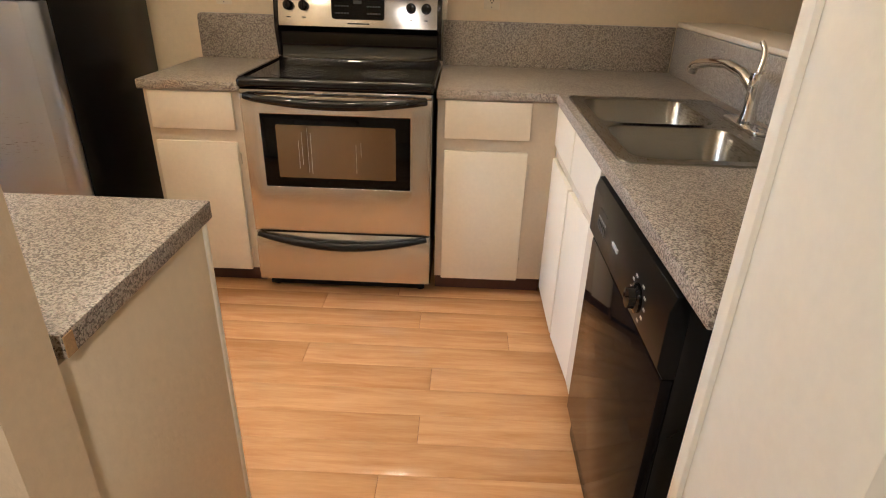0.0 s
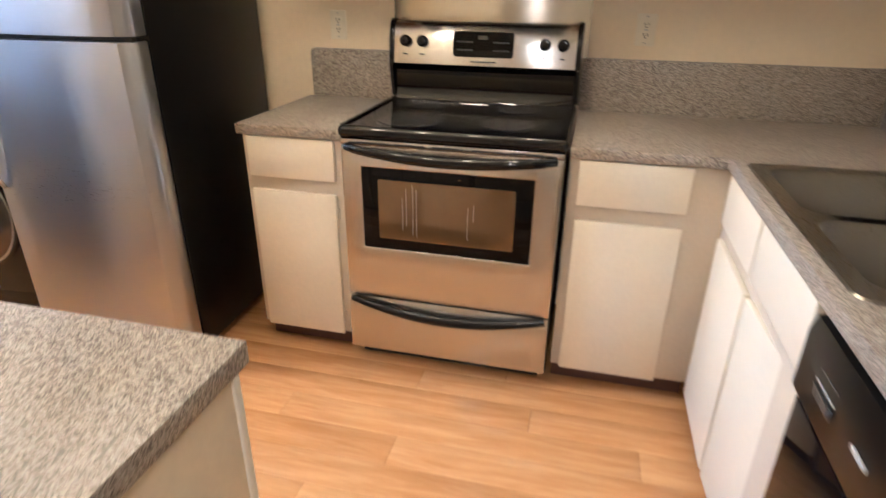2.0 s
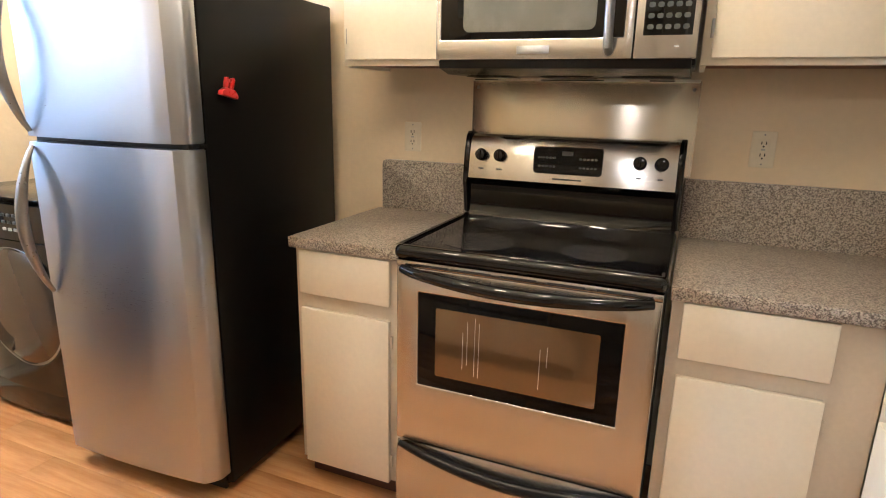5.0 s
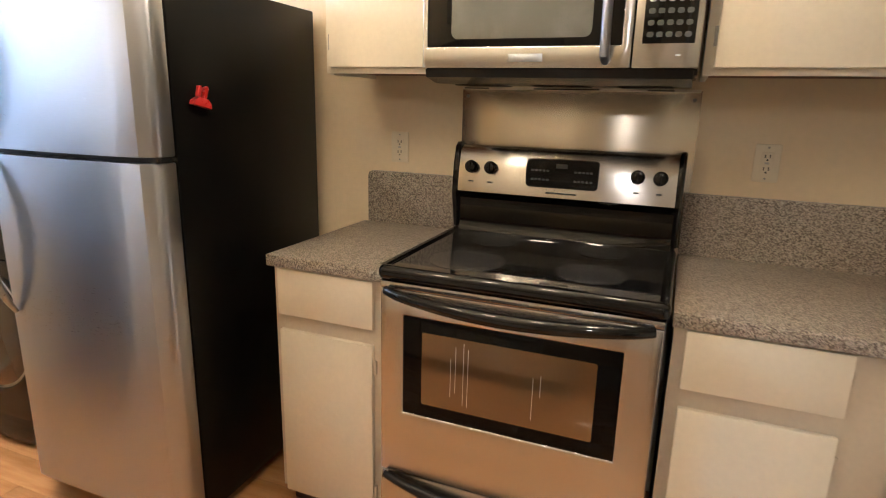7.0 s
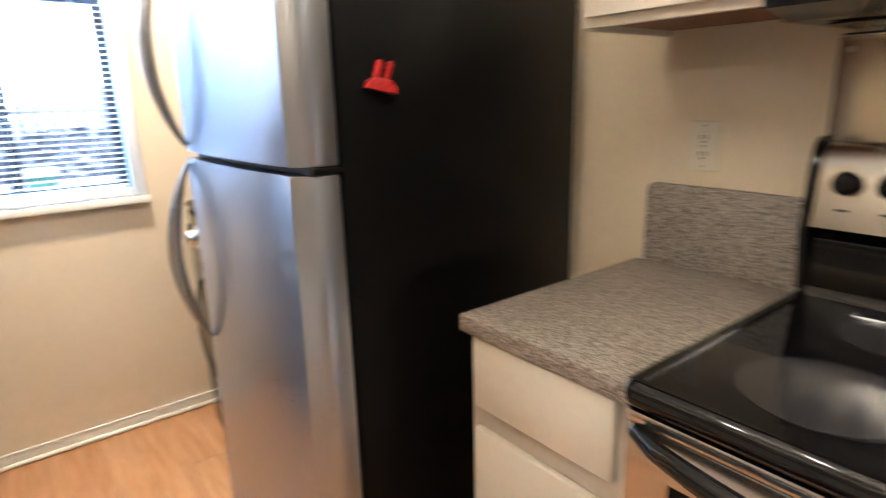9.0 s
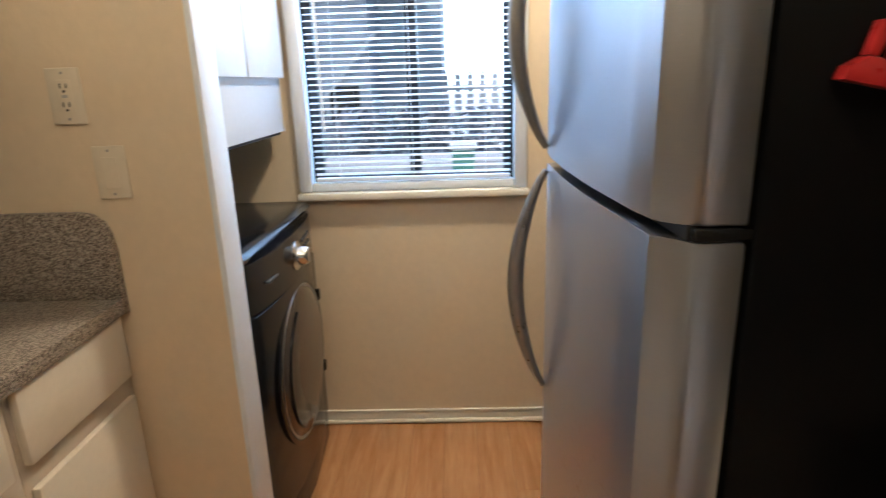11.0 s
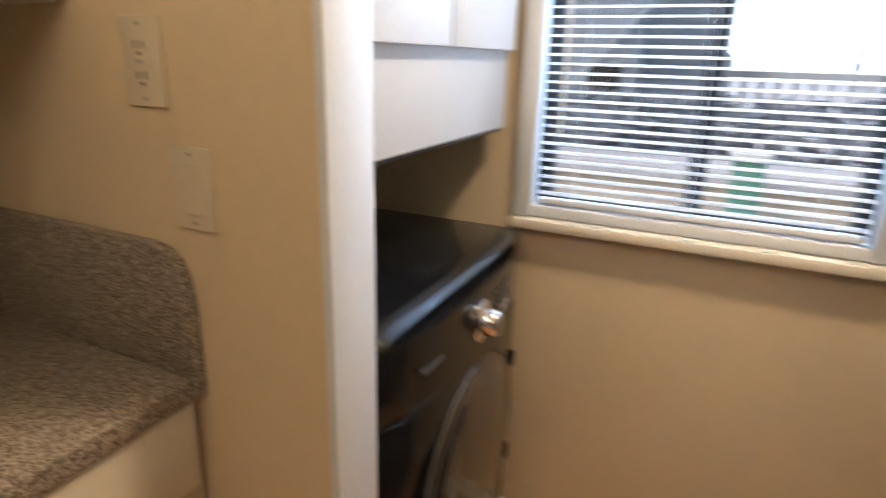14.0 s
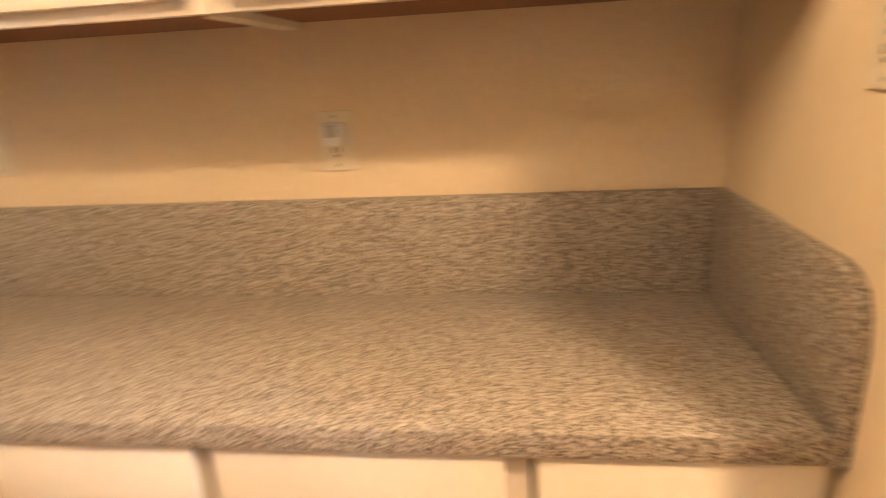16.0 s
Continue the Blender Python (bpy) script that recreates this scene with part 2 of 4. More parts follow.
# leaf colour greyed and paled, the bright haze is painted in
HEDGE = material("hazed hedge leaf", (0.26, 0.27, 0.31), 0.7, tone=0.4, scale=9)
FENCE = material("white fence paint", (0.70, 0.68, 0.65), 0.6, tone=0.06)
GREEN_BIN = material("green bin plastic", (0.10, 0.26, 0.20), 0.4)
TAN_WALL = material("tan outdoor wall", (0.50, 0.40, 0.32), 0.85, tone=0.1)


# ---- mesh helpers ----
def top_of(ob):
    while ob.parent:
        ob = ob.parent
    return ob


def mesh_from(name, bm, mat, smooth=40):
    bmesh.ops.recalc_face_normals(bm, faces=bm.faces)
    me = bpy.data.meshes.new(name)
    bm.to_mesh(me)
    bm.free()
    me.materials.append(mat)
    me.polygons.foreach_set("use_smooth", [True] * len(me.polygons))
    me.set_sharp_from_angle(angle=radians(smooth))
    return me


def part(name, bm, mat, parent, label="", smooth=40):
    """One mesh under a thing or a part; the bmesh is in the thing's unturned world coordinates."""
    at = top_of(parent).location
    bmesh.ops.translate(bm, verts=bm.verts, vec=-Vector(at))
    ob = new(name, mesh_from(name, bm, mat, smooth))
    ob.parent = parent
    return tagged(ob, label)


def thing(name, at, label, category, group="", kind=""):
    ob = new(name)
    ob.empty_display_size = 0.05
    ob.location = at
    return tagged(ob, label, category, group, kind)


def structure(name, bm, mat, label="", smooth=40):
    return tagged(new(name, mesh_from(name, bm, mat, smooth)), label, "", "", "structure")


def box(x0, x1, y0, y1, z0, z1, bev=0.0, seg=2, bm=None):
    bm = bm or bmesh.new()
    m = Matrix.LocRotScale(((x0 + x1) / 2, (y0 + y1) / 2, (z0 + z1) / 2), None, (abs(x1 - x0), abs(y1 - y0), abs(z1 - z0)))
    got = bmesh.ops.create_cube(bm, size=1, matrix=m)
    if bev:
        edges = list({e for v in got["verts"] for e in v.link_edges})
        bmesh.ops.bevel(bm, geom=edges, offset=bev, segments=seg, profile=0.5, affect="EDGES", clamp_overlap=True)
    return bm


def rod(a, b, r, seg=20, r2=None, bev=0.0, bm=None):
    """A cylinder or cone from a to b."""
    bm = bm or bmesh.new()
    a, b = Vector(a), Vector(b)
    turn = (b - a).to_track_quat("Z", "Y").to_matrix().to_4x4()
    got = bmesh.ops.create_cone(bm, cap_ends=True, segments=seg, radius1=r, radius2=r if r2 is None else r2, depth=(b - a).length, matrix=Matrix.Translation((a + b) / 2) @ turn)
    if bev:
        rim = list({e for v in got["verts"] for e in v.link_edges if any(len(f.verts) > 4 for f in e.link_faces)})
        bmesh.ops.bevel(bm, geom=rim, offset=bev, segments=2, profile=0.5, affect="EDGES")
    return bm


def prism(points, axis, lo, hi, bev=0.0, bm=None):
    """A closed outline pushed along an axis. Outline axes: x: (y, z), y: (x, z), z: (x, y)."""
    bm = bm or bmesh.new()

    def put(p, w):
        return {"x": (w, p[0], p[1]), "y": (p[0], w, p[1]), "z": (p[0], p[1], w)}[axis]

    lower = [bm.verts.new(put(p, lo)) for p in points]
    upper = [bm.verts.new(put(p, hi)) for p in points]
    caps = [bm.faces.new(lower), bm.faces.new(upper)]
    for i in range(len(points)):
        j = (i + 1) % len(points)
        bm.faces.new((lower[i], lower[j], upper[j], upper[i]))
    if bev:
        edges = list({e for f in caps for e in f.edges})
        bmesh.ops.bevel(bm, geom=edges, offset=bev, segments=2, profile=0.5, affect="EDGES")
    return bm


def sweep(points, radii, seg=10, flat=1.0, up=(0, 0, 1), bm=None):
    """A bar along a line of points; flat squashes its section along the second axis."""
    bm = bm or bmesh.new()
    pts = [Vector(p) for p in points]
    if isinstance(radii, (int, float)):
        radii = [radii] * len(pts)
    rings = []
    for i, p in enumerate(pts):
        way = (pts[min(i + 1, len(pts) - 1)] - pts[max(i - 1, 0)]).normalized()
        side = way.cross(Vector(up)).normalized()
        other = side.cross(way).normalized()
        rings.append([bm.verts.new(p + radii[i] * (math.cos(a) * side + flat * math.sin(a) * other)) for a in (2 * math.pi * k / seg for k in range(seg))])
    for r0, r1 in zip(rings, rings[1:]):
        for k in range(seg):
            bm.faces.new((r0[k], r0[(k + 1) % seg], r1[(k + 1) % seg], r1[k]))
    bm.faces.new(rings[0])
    bm.faces.new(rings[-1])
    return bm


def lathe(profile, at, axis, seg=48, squash=(1, 1), bm=None):
    """Turns (radius, height) pairs round an axis through at; open ends are closed."""
    bm = bm or bmesh.new()
    turn = Vector(axis).to_track_quat("Z", "Y").to_matrix()
    rings = []
    for r, h in profile:
        if r <= 1e-6:
            rings.append([bm.verts.new(Vector(at) + turn @ Vector((0, 0, h)))])
        else:
            rings.append([bm.verts.new(Vector(at) + turn @ Vector((squash[0] * r * math.cos(a), squash[1] * r * math.sin(a), h))) for a in (2 * math.pi * k / seg for k in range(seg))])
    for r0, r1 in zip(rings, rings[1:]):
        for k in range(seg):
            j = (k + 1) % seg
            if len(r0) == 1:
                bm.faces.new((r0[0], r1[j], r1[k]))
            elif len(r1) == 1:
                bm.faces.new((r0[k], r0[j], r1[0]))
            else:
                bm.faces.new((r0[k], r0[j], r1[j], r1[k]))
    for ring in (rings[0], rings[-1]):
        if len(ring) > 1:
            bm.faces.new(ring)
    return bm


def slab(xs, ys, empty, z0, z1, bev=0.0, seg=2):
    """A slab on a grid of lines, without the cells (i, j) in empty."""
    bm = bmesh.new()
    top = {(i, j): bm.verts.new((x, y, z1)) for i, x in enumerate(xs) for j, y in enumerate(ys)}
    for i in range(len(xs) - 1):
        for j in range(len(ys) - 1):
            if (i, j) not in empty:
                bm.faces.new((top[i, j], top[i + 1, j], top[i + 1, j + 1], top[i, j + 1]))
    loose = [v for v in bm.verts if not v.link_faces]
    bmesh.ops.delete(bm, geom=loose, context="VERTS")
    got = bmesh.ops.extrude_face_region(bm, geom=list(bm.faces))
    bmesh.ops.translate(bm, verts=[v for v in got["geom"] if isinstance(v, bmesh.types.BMVert)], vec=(0, 0, z0 - z1))
    bmesh.ops.recalc_face_normals(bm, faces=bm.faces)
    if bev:
        bm.normal_update()
        sharp = [e for e in bm.edges if len(e.link_faces) == 2 and e.calc_face_angle(0) > 1.0]
        bmesh.ops.bevel(bm, geom=sharp, offset=bev, segments=seg, profile=0.5, affect="EDGES")
    return bm


def upright_slab(xs, zs, empty, front, thick, bev=0.0):
    """A standing slab that faces -y, on a grid of x and z lines, without the cells in empty."""
    bm = slab(xs, zs, empty, 0, thick, bev)
    bmesh.ops.transform(bm, matrix=Matrix(((1, 0, 0, 0), (0, 0, -1, front + thick), (0, 1, 0, 0), (0, 0, 0, 1))), verts=bm.verts)
    return bm


def rounded(x0, x1, y0, y1, r, n=6):
    """A rectangle's outline with round corners."""
    pts = []
    for cx, cy, a in ((x1 - r, y1 - r, 0), (x0 + r, y1 - r, 90), (x0 + r, y0 + r, 180), (x1 - r, y0 + r, 270)):
        pts += [(cx + r * math.cos(radians(a + 90 * k / n)), cy + r * math.sin(radians(a + 90 * k / n))) for k in range(n + 1)]
    return pts


# ---- the large structure ----
H = 2.44
WEST, SOUTH = -2.14, -2.35
# window opening in the west wall
WY0, WY1, WZ0, WZ1 = -1.645, -0.862, 0.985, 2.05

structure("wall_north", box(WEST - 0.16, 4.3, 0.0, 0.14, 0, H), WALL, "cream painted wall behind the range")
bm = box(WEST - 0.16, WEST, SOUTH - 0.12, WY0, 0, H)
box(WEST - 0.16, WEST, WY1, 0.0, 0, H, bm=bm)
box(WEST - 0.16, WEST, WY0, WY1, 0, WZ0 - 0.03, bm=bm)
box(WEST - 0.16, WEST, WY0, WY1, WZ1, H, bm=bm)
structure("wall_west", bm, WALL, "cream painted wall with the window")
structure("wall_south", box(WEST, 0.382, SOUTH - 0.1, SOUTH, 0, H), WALL_ROUGH, "textured cream wall behind the long counter")
structure("wall_stub", box(-1.336, -1.236, SOUTH, -1.632, 0, H, 0.004), WALL, "short wall between counter and laundry nook")
structure("trim_1", box(-1.338, -1.234, -1.633, -1.618, 0, H, 0.003), TRIM, "white painted end of the short wall")
structure("wall_post", box(1.248, 4.3, -2.52, -2.205, 0, H, 0.003), POST_PAINT, "white painted wall end beside the dishwasher")
structure("trim_2", box(1.238, 1.261, -2.226, -2.196, 0, H, 0.005), POST_PAINT, "white corner bead on the wall end")
structure("wall_half", box(1.862, 1.982, -2.205, 0.0, 0, 1.118), WALL, "low wall behind the sink")
structure("wall_east", box(4.3, 4.42, -5.4, 0.14, 0, H), WALL, "far wall of the next room")
structure("wall_hall_south", box(-1.4, 4.3, -5.4, -5.28, 0, H), WALL, "hall wall behind the entrance")
structure("wall_hall_west", box(-1.52, -1.4, -5.4, SOUTH - 0.1, 0, H), WALL, "hall wall beside the entrance")
structure("ceiling", box(WEST - 0.16, 4.42, -5.4, 0.14, H, H + 0.1), CEILING, "flat painted ceiling")
floor = structure("floor", box(WEST - 0.16, 4.42, -2.53, 0.14, -0.1, -0.008), SUBFLOOR, "honey maple laminate floor boards")
structure("floor_hall", box(WEST - 0.16, 4.42, -5.4, -2.53, -0.1, -0.002), CARPET, "beige carpet of the hall")

bm = box(WEST, WEST + 0.011, -2.3, 0.0, 0, 0.05, 0.003)
box(WEST, WEST + 0.022, -2.3, 0.0, 0, 0.018, 0.008, 3, bm=bm)
box(WEST, WEST + 0.014, -2.3, 0.0, 0.05, 0.06, 0.004, bm=bm)
structure("baseboard", bm, POST_PAINT, "white moulded baseboard below the window")
structure("baseboard_2", box(WEST + 0.02, -1.35, -0.014, 0.0, 0, 0.09, 0.004), TRIM, "white baseboard behind the washer")

# window
window = structure("window_1", box(WEST - 0.1, WEST - 0.055, WY0 + 0.001, WY1 - 0.001, WZ0, WZ0 + 0.05, 0.003), DARK_ALU, "dark aluminium sliding window with white trim")


def win_part(name, bm, mat, label=""):
    ob = part(name, bm, mat, window, label)
    ob["kind"] = "structure"
    return ob


win_part("window_frame", box(WEST - 0.1, WEST - 0.055, WY0, WY0 + 0.05, WZ0 + 0.05, WZ1, 0.003), DARK_ALU)
win_part("window_frame", box(WEST - 0.1, WEST - 0.055, WY1 - 0.05, WY1, WZ0 + 0.05, WZ1, 0.003), DARK_ALU)
win_part("window_frame", box(WEST - 0.1, WEST - 0.055, WY0 + 0.05, WY1 - 0.05, WZ1 - 0.05, WZ1, 0.003), DARK_ALU)
win_part("mullion", box(WEST - 0.103, WEST - 0.06, -1.265, -1.223, WZ0 + 0.05, WZ1 - 0.05, 0.003), DARK_ALU)
win_part("window_bar", box(WEST - 0.099, WEST - 0.063, WY0 + 0.05, -1.265, 1.70, 1.725, 0.003), DARK_ALU)
win_part("window_bar", box(WEST - 0.099, WEST - 0.063, -1.223, WY1 - 0.05, 1.70, 1.725, 0.003), DARK_ALU)
for y0, y1 in ((WY0 + 0.05, -1.266), (-1.222, WY1 - 0.05)):
    pane = win_part("pane", box(WEST - 0.084, WEST - 0.079, y0, y1, WZ0 + 0.05, WZ1 - 0.05), GLASS, "clear window pane")
    pane.visible_shadow = False
bm = box(WEST - 0.05, WEST + 0.045, WY0 - 0.035, WY1 + 0.035, WZ0 - 0.029, WZ0 - 0.001, 0.006)
win_part("window_sill", bm, POST_PAINT, "white painted sill")
for y0, y1, z0, z1 in ((WY0 - 0.03, WY0 + 0.016, WZ0, WZ1), (WY1 - 0.016, WY1 + 0.03, WZ0, WZ1), (WY0 - 0.03, WY1 + 0.03, WZ1 + 0.001, WZ1 + 0.05)):
    win_part("window_casing", box(WEST - 0.045, WEST + 0.02, y0, y1, z0, z1, 0.004), TRIM)
win_part("window_casing", box(WEST - 0.046, WEST + 0.012, WY0 + 0.018, WY1 - 0.018, WZ0, WZ0 + 0.03, 0.004), TRIM)

# blind
blind = thing("window_blind", (WEST - 0.015, (WY0 + WY1) / 2, WZ0 + 0.03), "white mini blind with open slats in the window", "blind")
part("head_rail", box(WEST - 0.035, WEST + 0.0, WY0 + 0.025, WY1 - 0.025, WZ1 - 0.04, WZ1 - 0.002, 0.003), BLIND, blind)
part("bottom_rail", box(WEST - 0.03, WEST - 0.002, WY0 + 0.03, WY1 - 0.03, WZ0 + 0.034, WZ0 + 0.048, 0.003), BLIND, blind)
slat_bm = bmesh.new()
prof = [(-0.0125, -0.0028), (-0.006, 0.0004), (0.0, 0.0014), (0.006, 0.0004), (0.0125, -0.0028), (0.006, -0.0002), (0.0, 0.0008), (-0.006, -0.0002)]
prism(prof, "y", WY0 + 0.03, WY1 - 0.03, bm=slat_bm)
bmesh.ops.translate(slat_bm, verts=slat_bm.verts, vec=(0, -blind.location.y, 0))
slat_mesh = mesh_from("slat", slat_bm, BLIND)
z = WZ0 + 0.064
while z < WZ1 - 0.05:
    s = new("slat", slat_mesh)
    s.parent = blind
    s.matrix_basis = pose(0.0, 0, z - blind.location.z, 0, 8 + random.uniform(-2.5, 2.5), 0)
    z += 0.0215
for y in (WY0 + 0.12, -1.25, WY1 - 0.12):
    part("ladder_cord", rod((WEST - 0.015, y, WZ0 + 0.04), (WEST - 0.015, y, WZ1 - 0.03), 0.0011, 6), BLIND, blind)
part("tilt_wand", rod((WEST + 0.004, WY0 + 0.075, 1.2), (WEST + 0.004, WY0 + 0.075, WZ1 - 0.03), 0.004, 8), WHITE_PLASTIC, blind)


# ---- ceiling lights ----
def ceiling_light(x, y):
    t = thing("ceiling_light", (x, y, H), "round frosted glass ceiling light, switched on", "ceiling light", "ceiling lights")
    part("base", lathe([(0.0, -0.001), (0.175, -0.001), (0.18, -0.012), (0.176, -0.026), (0.0, -0.026)], (x, y, H), (0, 0, 1)), WHITE_PLASTIC, t)
    part("shade", lathe([(0.0, -0.027), (0.168, -0.028), (0.165, -0.05), (0.14, -0.078), (0.09, -0.097), (0.0, -0.104)], (x, y, H), (0, 0, 1)), SHADE_GLOW, t, "lit frosted glass dome")
    return t


for xy in (HALL_LAMP, NOOK_LAMP):
    ceiling_light(*xy)

(x0, y0), (x1, y1) = KITCHEN_BULBS[0], KITCHEN_BULBS[-1]
bar = thing("bar_light", ((x0 + x1) / 2, (y0 + y1) / 2, H), "white ceiling bar light with four lit globes", "ceiling light")
part("bar", sweep([(x0 - 0.06, y0 - 0.04, H - 0.016), (x1 + 0.06, y1 + 0.04, H - 0.016)], 0.034, 16, 0.44), WHITE_PLASTIC, bar)
for x, y in KITCHEN_BULBS:
    cup = part("socket", rod((x, y, 2.278), (x, y, H - 0.031), 0.022, 20), WHITE_PLASTIC, bar)
    part("globe", lathe([(0.0, -0.084), (0.022, -0.08), (0.038, -0.064), (0.044, -0.042), (0.038, -0.02), (0.024, -0.002), (0.0, 0.0)], (x, y, 2.278), (0, 0, 1), 24), GLOBE_GLOW, cup, "lit frosted globe")


# ---- cabinets ----
TOP = 0.876


def base_cabinet(w, columns, m, label, depth=0.59, toe=0.09, group="base cabinets", doors_open=()):
    """A base unit that faces -y with its front at y = 0, then posed by m. columns: (x0, x1) of each drawer over its door."""
    t = thing("base_cabinet", (0, 0, 0), label, "cabinet", group)
    part("face_frame", box(0, w, 0.0, 0.018, toe, TOP, 0.001), FRAME, t, "cream face frame in a shaded tan")
    for x in (0, w - 0.016):
        part("side_panel", box(x, x + 0.016, 0.0182, depth, toe, TOP), FRAME, t)
    part("bottom_panel", box(0.0162, w - 0.0162, 0.0182, depth, toe, toe + 0.016), FRAME, t)
    part("toe_kick", box(0.002, w - 0.002, 0.055, 0.07, 0.001, toe), TOE, t, "dark brown toe kick")
    for k, (x0, x1) in enumerate(columns):
        part("drawer", box(x0, x1, -0.019, -0.001, 0.722, TOP - 0.003, 0.004), CABINET, t, "flat cream drawer front")
        d = part("door", box(x0 + 0.002, x1 - 0.002, -0.019, -0.001, toe - 0.002, 0.672, 0.004), CABINET, t, "flat cream cabinet door")
        for z in (0.17, 0.6):
            part("hinge", box(x1 - 0.003, x1 + 0.007, -0.012, -0.001, z - 0.022, z + 0.022, 0.002), FRAME, d)
        if k in doors_open:
            d.matrix_basis = Matrix.Translation((x0, 0, 0)) @ pose(0, 0, 0, 0, 0, doors_open[k]) @ Matrix.Translation((-x0, 0, 0))
    t.matrix_basis = m
    return t


base_cabinet(0.392, [(0.022, 0.358)], pose(-0.398, -0.608, 0), "cream painted base cabinet with one drawer beside the range")
base_cabinet(0.478, [(0.028, 0.368)], pose(0.774, -0.612, 0), "cream painted base cabinet with one drawer in the corner")
sink_base = base_cabinet(0.86, [(0.055, 0.425), (0.44, 0.83)], pose(1.255, -0.612, 0, 0, 0, -90), "white painted sink base cabinet, one door sagging ajar", doors_open={1: 4.0})
for x0, w, spans in ((-0.40, 0.762, [(0.345, 0.74), (0.0, 0.32)]), (-0.862, 0.46, [(0.03, 0.43)]), (-1.234, 0.370, [(0.02, 0.36)])):
    base_cabinet(w, [(w - b, w - a) for a, b in spans], pose(x0 + w, -1.886, 0, 0, 0, 180), "cream painted base cabinet under the long counter", depth=0.47)
end = thing("end_panel", (0.369, -2.1, 0), "smooth tan end panel closing the cabinet run", "panel")
part("board", box(0.364, 0.372, -2.345, -1.889, 0.0, TOP, 0.001), WALL, end)
part("corner_strip", box(0.362, 0.377, -1.9, -1.884, 0.0, TOP, 0.004), CABINET, end)


def upper_cabinet(w, doors, m, label, z0=1.46, z1=2.14, depth=0.31):
    t = thing("wall_cabinet", (0, 0, 0), label, "cabinet", "wall cabinets")
    part("face_frame", box(0, w, 0.0, 0.018, z0 + 0.004, z1, 0.001), CABINET, t)
    for x in (0, w - 0.016):
        part("side_panel", box(x, x + 0.016, 0.0182, depth, z0, z1, 0.001), CABINET, t)
    part("top_panel", box(0.0162, w - 0.0162, 0.0182, depth, z1 - 0.016, z1), CABINET, t)
    part("bottom", box(0.016, w - 0.016, 0.02, depth, z0 + 0.012, z0 + 0.026), BARE_WOOD, t, "bare reddish wood underside")
    for x0, x1 in doors:
        d = part("door", box(x0, x1, -0.019, -0.001, z0 + 0.022, z1 - 0.015, 0.004), CABINET, t, "flat cream cabinet door")
        for z in (z0 + 0.1, z1 - 0.1):
            h = part("hinge", box(x0 - 0.008, x0 + 0.003, -0.009, -0.001, z - 0.025, z + 0.025, 0.002), HANDLE, d)
    t.matrix_basis = m
    return t


upper_cabinet(0.37, [(0.02, 0.358)], pose(-0.374, -0.322, 0), "cream wall cabinet beside the microwave")
upper_cabinet(1.06, [(0.026, 0.52), (0.536, 1.04)], pose(0.768, -0.322, 0), "cream wall cabinet over the corner counter")
upper_cabinet(0.758, [(0.01, 0.375), (0.383, 0.748)], pose(0.0, -0.322, 0), "short cream wall cabinet above the microwave", z0=1.90)
for x1, w in ((0.28, 0.72), (-0.445, 0.788)):
    upper_cabinet(w, [(0.02, w / 2 - 0.006), (w / 2 + 0.006, w - 0.02)], pose(x1, -2.043, 0, 0, 0, 180), "cream wall cabinet over the long counter", z0=1.435)

# laundry nook cabinet
nook = thing("laundry_cabinet", (-1.7, -2.0, 1.21), "white wall cabinet above the dryer with a dark underside", "cabinet")
bm = box(-2.08, -1.338, -1.716, -1.7, 1.216, 2.14, 0.002)
box(-2.08, -2.064, -2.345, -1.717, 1.213, 2.14, bm=bm)
part("body", bm, TRIM, nook)
# near-black closed sheet, its colour standing for the shade under the cabinet
part("bottom", box(-2.095, -1.338, -2.345, -1.718, 1.204, 1.2125), SLOT, nook, "dark sheet for the shaded underside")
part("door", box(-2.078, -1.72, -1.698, -1.68, 1.396, 2.12, 0.004), TRIM, nook, "flat white door")
part("door", box(-1.712, -1.345, -1.698, -1.68, 1.396, 2.12, 0.004), TRIM, nook, "flat white door")
part("edge_strip", box(-2.094, -2.081, -1.717, -1.7, 1.214, 2.14, 0.002), FRAME, nook)


# ---- counters ----
CT0, CT1 = TOP + 0.001, 0.914
ct = thing("countertop", (-0.205, -0.32, CT0), "speckled grey laminate counter between fridge and range", "counter", "countertops")
part("slab", box(-0.41, -0.006, -0.634, -0.0215, CT0, CT1, 0.004), COUNTER, ct)
part("backsplash", prism([(-0.392, CT0 + 0.002), (-0.392, 1.095), (-0.387, 1.109), (-0.373, 1.115), (-0.007, 1.115), (-0.007, CT0 + 0.002)], "y", -0.021, -0.001, 0.002), COUNTER, ct, "laminate backsplash with a rounded corner")

SX0, SX1, SY0, SY1 = 1.310, 1.70, -1.487, -0.70
ct = thing("countertop", (1.4, -1.2, CT0), "speckled grey laminate corner counter round the sink", "counter", "countertops")
part("slab", slab([0.768, 1.232, SX0, SX1, 1.841], [-2.195, SY0, SY1, -0.634, -0.0215], {(0, 0), (0, 1), (0, 2), (2, 1)}, CT0, CT1, 0.004), COUNTER, ct)
part("backsplash", box(0.768, 1.84, -0.021, -0.001, CT0 + 0.002, 1.115, 0.003), COUNTER, ct)
part("side_splash", box(1.8415, 1.8605, -2.195, -0.022, CT0 + 0.002, 1.116, 0.003), COUNTER, ct)
bar = thing("bar_ledge", (1.95, -1.1, 1.118), "cream laminate ledge on the low wall behind the sink", "ledge")
# the tan frame paint puts the ledge's shade into its colour
part("board", box(1.848, 2.14, -2.195, -0.002, 1.119, 1.139, 0.005), FRAME, bar)

